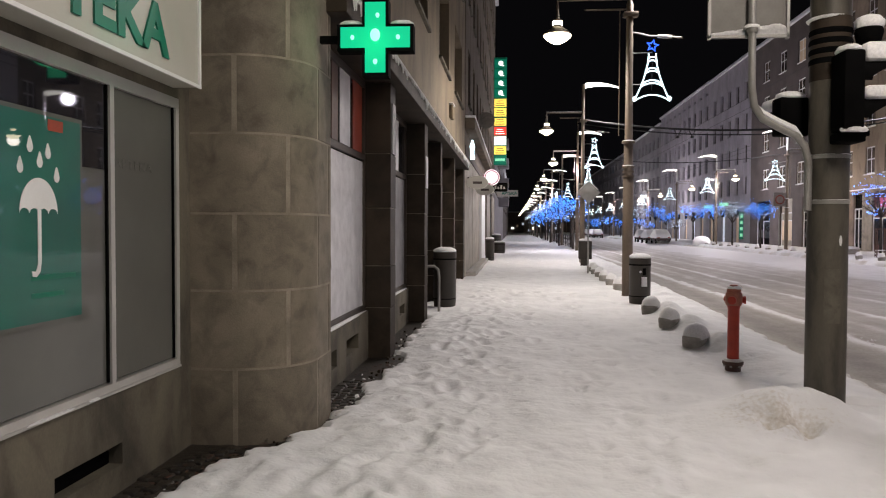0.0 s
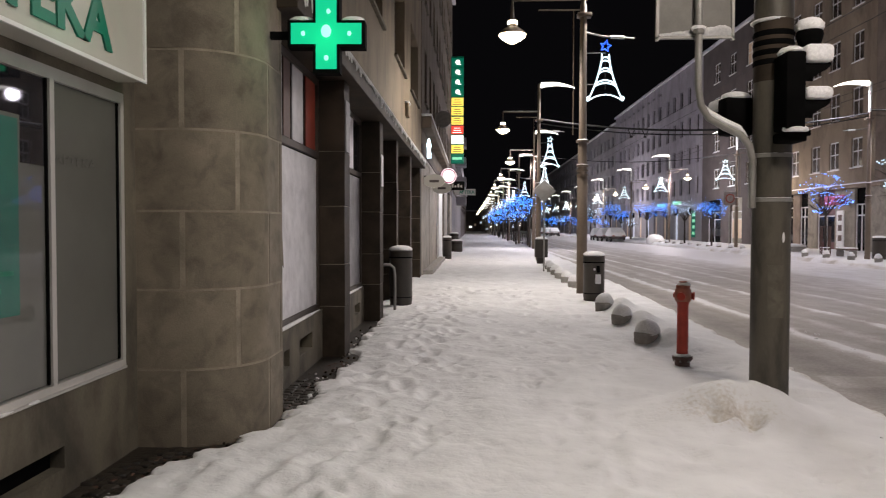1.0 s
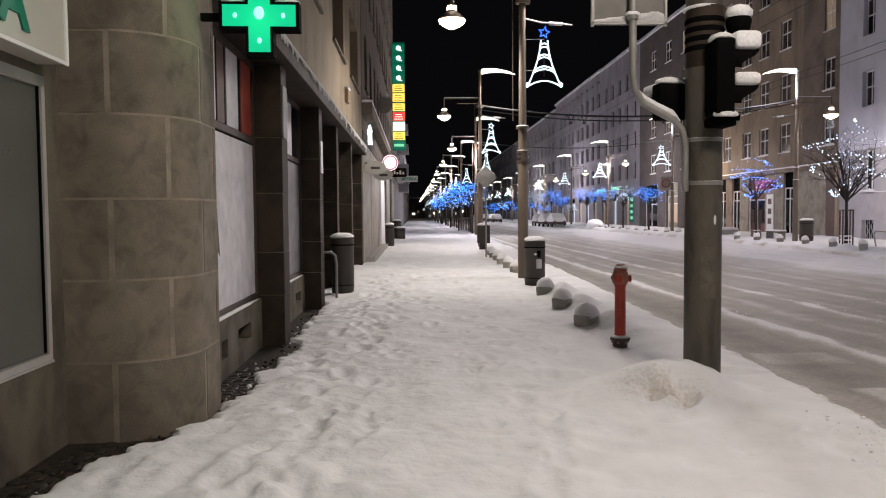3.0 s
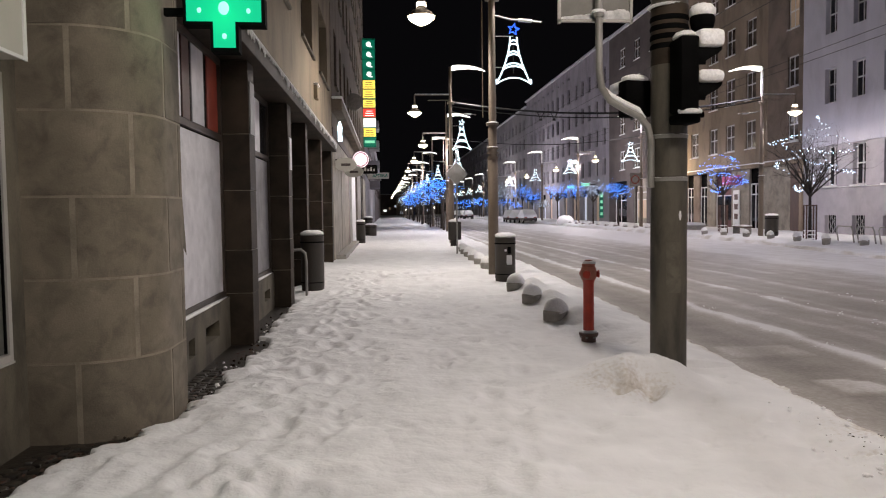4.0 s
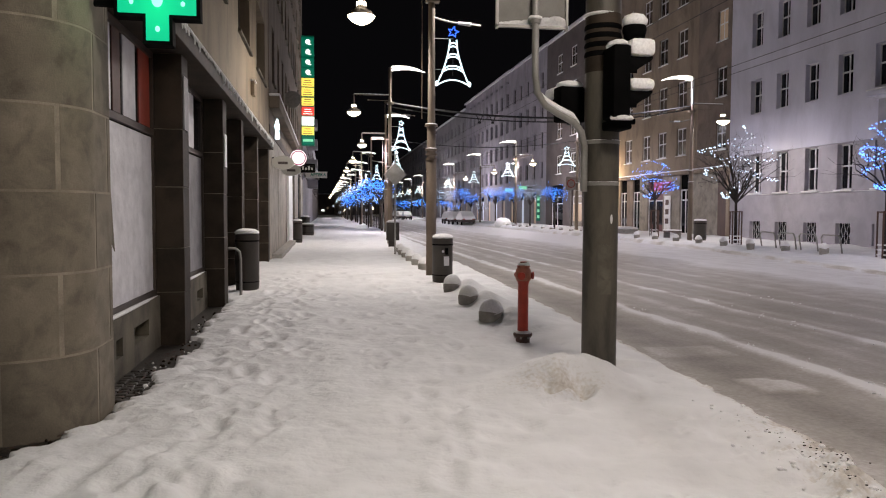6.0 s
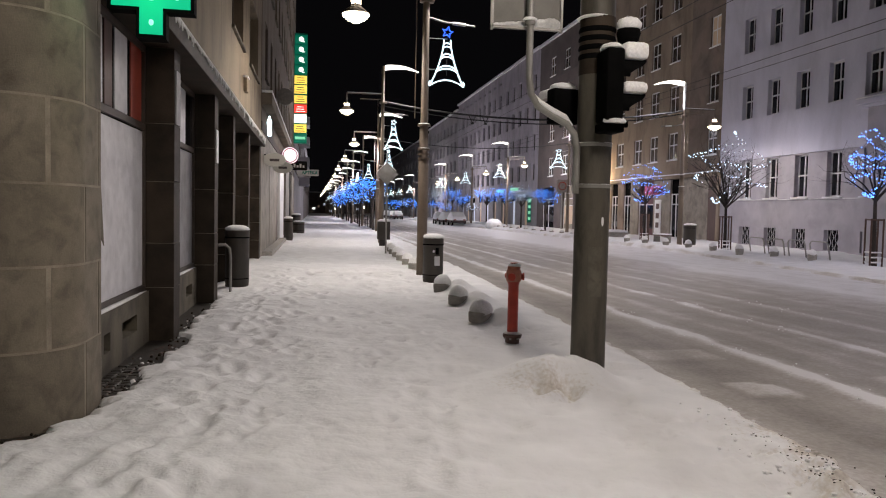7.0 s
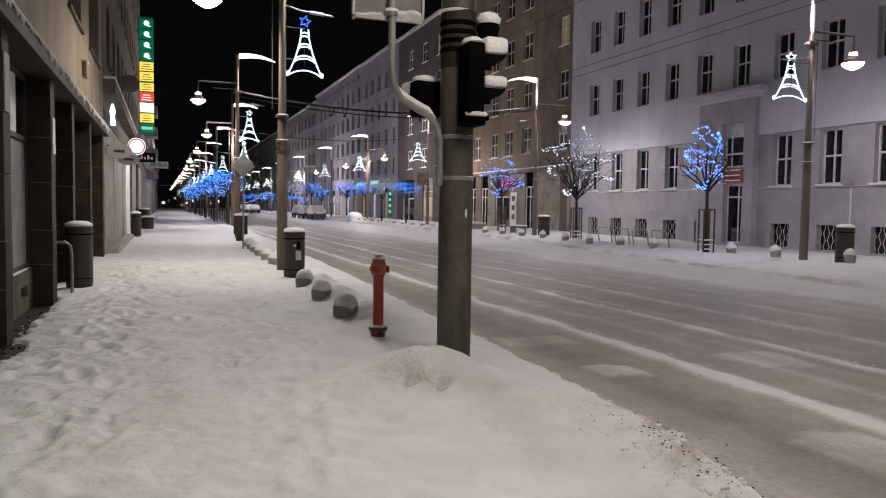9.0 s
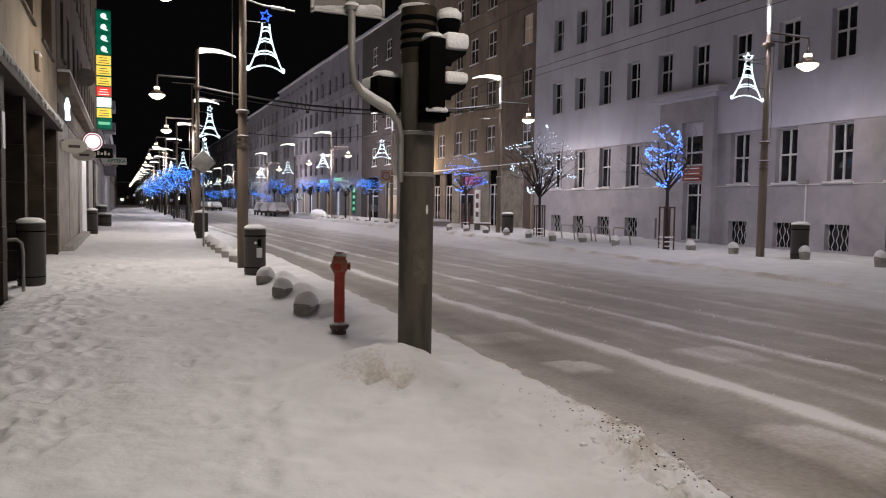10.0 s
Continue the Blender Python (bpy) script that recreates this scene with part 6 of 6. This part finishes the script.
pl = thing("planter", "low wide planter heaped with bluish snow", "planter", pose(20.6, 49.4, 0.05))
part("tub", lathe(bmesh.new(), [(0.8, -0.1), (0.95, 0.35), (0.98, 0.45)], 24), CONCRETE, pl)
part("snow", heap(bmesh.new(), 0, 0, 0.44, 0.95, 0.95, 0.2, 22, 3), SNOW_CAP, pl)


def snowy_car(label, m):
    s = thing("parked_car", label, "car", m, "parked cars")
    prof = [(-2.1, 0.35), (-2.12, 0.75), (-1.95, 0.98), (-1.3, 1.08), (-0.75, 1.5), (0.75, 1.55), (1.45, 1.05), (2.05, 0.9), (2.12, 0.6), (2.1, 0.35)]
    bm = bmesh.new()
    rows = [[bm.verts.new((w * (1 - 0.18 * max(0, z - 0.9) / 0.6), y, z)) for y, z in prof] for w in (-0.85, 0.85)]
    bm.faces.new(rows[0])
    bm.faces.new(rows[1])
    for i in range(len(prof)):
        j = (i + 1) % len(prof)
        bm.faces.new((rows[0][i], rows[0][j], rows[1][j], rows[1][i]))
    bmesh.ops.bevel(bm, geom=list(bm.edges), offset=0.08, segments=2, affect="EDGES", profile=0.5)
    part("body", bm, UMBER, s)
    bm = bmesh.new()
    prof2 = [(-2.16, 0.62), (-2.0, 1.12), (-1.3, 1.24), (-0.75, 1.68), (0.75, 1.74), (1.45, 1.2), (2.05, 1.04), (2.2, 0.62)]
    rows = [[bm.verts.new((w * (1 - 0.16 * max(0, z - 0.9) / 0.6), y, z)) for y, z in prof2] for w in (-0.88, 0.88)]
    bm.faces.new(rows[0])
    bm.faces.new(rows[1])
    for i in range(len(prof2)):
        j = (i + 1) % len(prof2)
        bm.faces.new((rows[0][i], rows[0][j], rows[1][j], rows[1][i]))
    bmesh.ops.bevel(bm, geom=list(bm.edges), offset=0.12, segments=2, affect="EDGES", profile=0.5)
    part("snow_cover", bm, SNOW_CAP, s, "thick snow cover")
    for x in (-0.8, 0.8):
        for y in (-1.35, 1.35):
            w = part("wheel", lathe(bmesh.new(), [(0.2, -0.1), (0.31, -0.09), (0.31, 0.09), (0.2, 0.1)], 16), BLACK, s)
            w.matrix_basis = pose(x, y, 0.31, 0, 90, 0)
            part("rim", lathe(bmesh.new(), [(0.19, -0.105), (0.19, 0.105)], 12), GALV, w)
    for x in (-0.6, 0.6):
        part("rear_light", bx(bmesh.new(), x - 0.15, x + 0.15, -2.14, -2.08, 0.68, 0.8, 0.01), REDPAPER, s)
    return s


car = snowy_car("parked car buried under thick snow", pose(17.9, 93.5, -0.05))
for x, y, a in ((17.8, 99.5, 2), (17.9, 106.0, -2), (16.6, 150.0, 0), (16.4, 158.0, 3), (16.6, 172.0, 0)):
    copy_thing(car, pose(x, y, -0.1, 0, 0, a))
bank = thing("snow_pile", "shovelled snow pile beside the far kerb", "snow pile")
part("mound", heap(bmesh.new(), 19.0, 78.0, 0, 0.9, 1.2, 1.0, 18, 5), SNOW_CAP, bank)

# Unseen lamp added behind the signal pole for the warm patch on the house.
unseen_lamp = thing("wall_lamp", "small warm lamp added out of sight behind the pole", "wall lamp", pose(OX - 0.35, 64.6, 5.0))
part("arm", bx(bmesh.new(), 0.0, 0.34, -0.03, 0.03, 0.1, 0.15), BLACK, unseen_lamp, smooth=False)
part("shade", lathe(bmesh.new(), [(0.16, 0.0), (0.12, 0.1), (0.04, 0.16)], 14), BLACK, unseen_lamp)
part("bulb", lathe(bmesh.new(), [(0.03, -0.08), (0.07, -0.04), (0.07, 0.0)], 10), LAMP_GLOW, unseen_lamp)
point("added_warm_light", OX - 0.9, 63.4, 5.0, 420, (1.0, 0.72, 0.42), 0.15)

# ---- railing and houses at the end of the street ----
rail = thing("terrace_railing", "dark low metal railing along the far pavement", "railing")
for k in range(12):
    part("post", tube(bmesh.new(), [(5.2, 68 + 2.4 * k, -0.1), (5.2, 68 + 2.4 * k, 1.15)], 0.04, 6), BIN, rail)
for z in (0.35, 0.75, 1.12):
    part("rail", tube(bmesh.new(), [(5.2, 68, z), (5.2, 94.4, z)], 0.03, 5), BIN, rail)
end = thing("town_house", "low dark town house with lit shops closing the street", "town house")
part("wall", bx(bmesh.new(), -14, 24, 318, 326, -0.2, 8.5), UMBER, end, smooth=False)
part("roof", bx(bmesh.new(), -14.3, 24.3, 317.7, 326, 8.503, 8.8), ROOF, end, smooth=False)
for k in range(15):
    low = 0.5 + 0.9 * (k * 5 % 4)
    part("lit_shop_window", bx(bmesh.new(), -12.5 + 2.3 * k, -11.9 + 2.3 * k + 0.3 * (k % 3), 317.9, 318.02, low, low + 0.9), (SIGN_WHITE, COOL_WIN, WARM_WIN, LAMP_GLOW, COOL_WIN)[k * 7 % 5], end, smooth=False)

# ---- small paving setts bare along the wall foot ----
rng = random.Random(31)
sett_mesh = []
for k in range(4):
    bm = bx(bmesh.new(), -0.05, 0.05, -0.05, 0.05, -0.03, 0.022, 0.016)
    for v in bm.verts:
        v.co += Vector((rng.uniform(-0.007, 0.007), rng.uniform(-0.007, 0.007), rng.uniform(-0.004, 0.004)))
    sett_mesh.append(to_mesh("paving_sett", bm, WET, True))
slab_ob = bpy.data.objects["pavement_slab"]
for i in range(5):
    for j in range(52):
        y = 3.6 + j * 0.113 + (i % 2) * 0.05
        x = float(wall_edge(y)) + 0.06 - i * 0.112
        if (y < 6.66 and x > PX + 0.05) or (y > 7.9 and x > WX + 0.1):
            st = new("paving_sett", sett_mesh[(i + j) % 4])
            st.parent, st.location, st.rotation_euler = slab_ob, (x + rng.uniform(-0.01, 0.01), y, -0.085 + rng.uniform(-0.006, 0.006)), (0, 0, rng.uniform(-0.2, 0.2))

# ---- crumbled snow along the walls and the kerb ----
def on_snow(x, y):
    return float(snow_height(np.array([x]), np.array([y]))[0])


rng = random.Random(21)
clods = bmesh.new()
for n in range(170):
    if n < 40:
        y = rng.uniform(4.5, 13.5)
        x = float(wall_edge(y)) - abs(rng.gauss(0, 0.1)) + 0.02
        if 6.5 < y < 7.9:
            x += 0.06
    else:
        y = rng.gauss(4.7, 0.9)
        x = float(near_kerb(y)) + rng.gauss(-0.33, 0.16)
    r = rng.uniform(0.006, 0.022) if n < 40 else rng.uniform(0.006, 0.024)
    bmesh.ops.create_icosphere(clods, subdivisions=1, radius=r, matrix=Matrix.Translation((x, y, (-0.08 if n < 40 else on_snow(x, y)) + r * 0.4)) @ Matrix.Diagonal((rng.uniform(0.7, 1.4), rng.uniform(0.7, 1.4), 0.8, 1)))
tagged(new("snow_crumbs", to_mesh("snow_crumbs", clods, SNOW_CAP)), "loose white snow crumbs along the kerb and walls", "snow crumbs", kind="stuff")
slush = bmesh.new()
for n in range(240):
    lane = rng.choice((5.8, 5.8, 5.8, 7.72, 7.72, 9.3))
    y = rng.uniform(2.5, 16)
    x = lane + rng.gauss(0, 0.11)
    r = rng.uniform(0.006, 0.018)
    bmesh.ops.create_icosphere(slush, subdivisions=1, radius=r, matrix=Matrix.Translation((x, y, -0.1 + r * 0.3)) @ Matrix.Diagonal((rng.uniform(0.7, 1.5), rng.uniform(0.7, 1.5), 0.7, 1)))
tagged(new("slush_lumps", to_mesh("slush_lumps", slush, SNOW_CAP)), "lumps of packed snow along the ridges between wheel tracks", "slush", kind="stuff")
leaves = bmesh.new()
for n in range(160):
    y = rng.uniform(3.6, 12)
    x = float(wall_edge(y)) - abs(rng.gauss(0.02, 0.13))
    a, w = rng.uniform(0, 6.28), rng.uniform(0.015, 0.035)
    c = Vector((x, y, -0.052 + rng.uniform(0, 0.012)))
    u, v = Vector((math.cos(a), math.sin(a), rng.uniform(-0.3, 0.3))) * w, Vector((-math.sin(a), math.cos(a), rng.uniform(-0.3, 0.3))) * w * 0.6
    leaves.faces.new([leaves.verts.new(q) for q in (c - u, c - v * 0.8 - u * 0.2, c + u, c + v)])
tagged(new("fallen_leaves", to_mesh("fallen_leaves", leaves, BROWN)), "wet brown fallen leaves along the wall foot", "leaves", kind="stuff")
grit = bmesh.new()
for n in range(90):
    y = rng.uniform(4.6, 14)
    x = float(wall_edge(y)) - abs(rng.gauss(0, 0.12))
    r = rng.uniform(0.01, 0.025)
    bmesh.ops.create_icosphere(grit, subdivisions=1, radius=r, matrix=Matrix.Translation((x, y, -0.075)))
for n in range(220):
    y = rng.gauss(4.9, 0.6)
    x = float(near_kerb(y)) + rng.gauss(-0.15, 0.13)
    r = rng.uniform(0.003, 0.009)
    bmesh.ops.create_icosphere(grit, subdivisions=1, radius=r, matrix=Matrix.Translation((x, y, max(on_snow(x, y), -0.1) + r * 0.2)) @ Matrix.Diagonal((rng.uniform(0.7, 1.8), rng.uniform(0.7, 1.8), 0.7, 1)))
tagged(new("dirty_grit", to_mesh("dirty_grit", grit, STONE_DARK)), "dark wet grit along the wall foot and the kerb", "grit", kind="stuff")
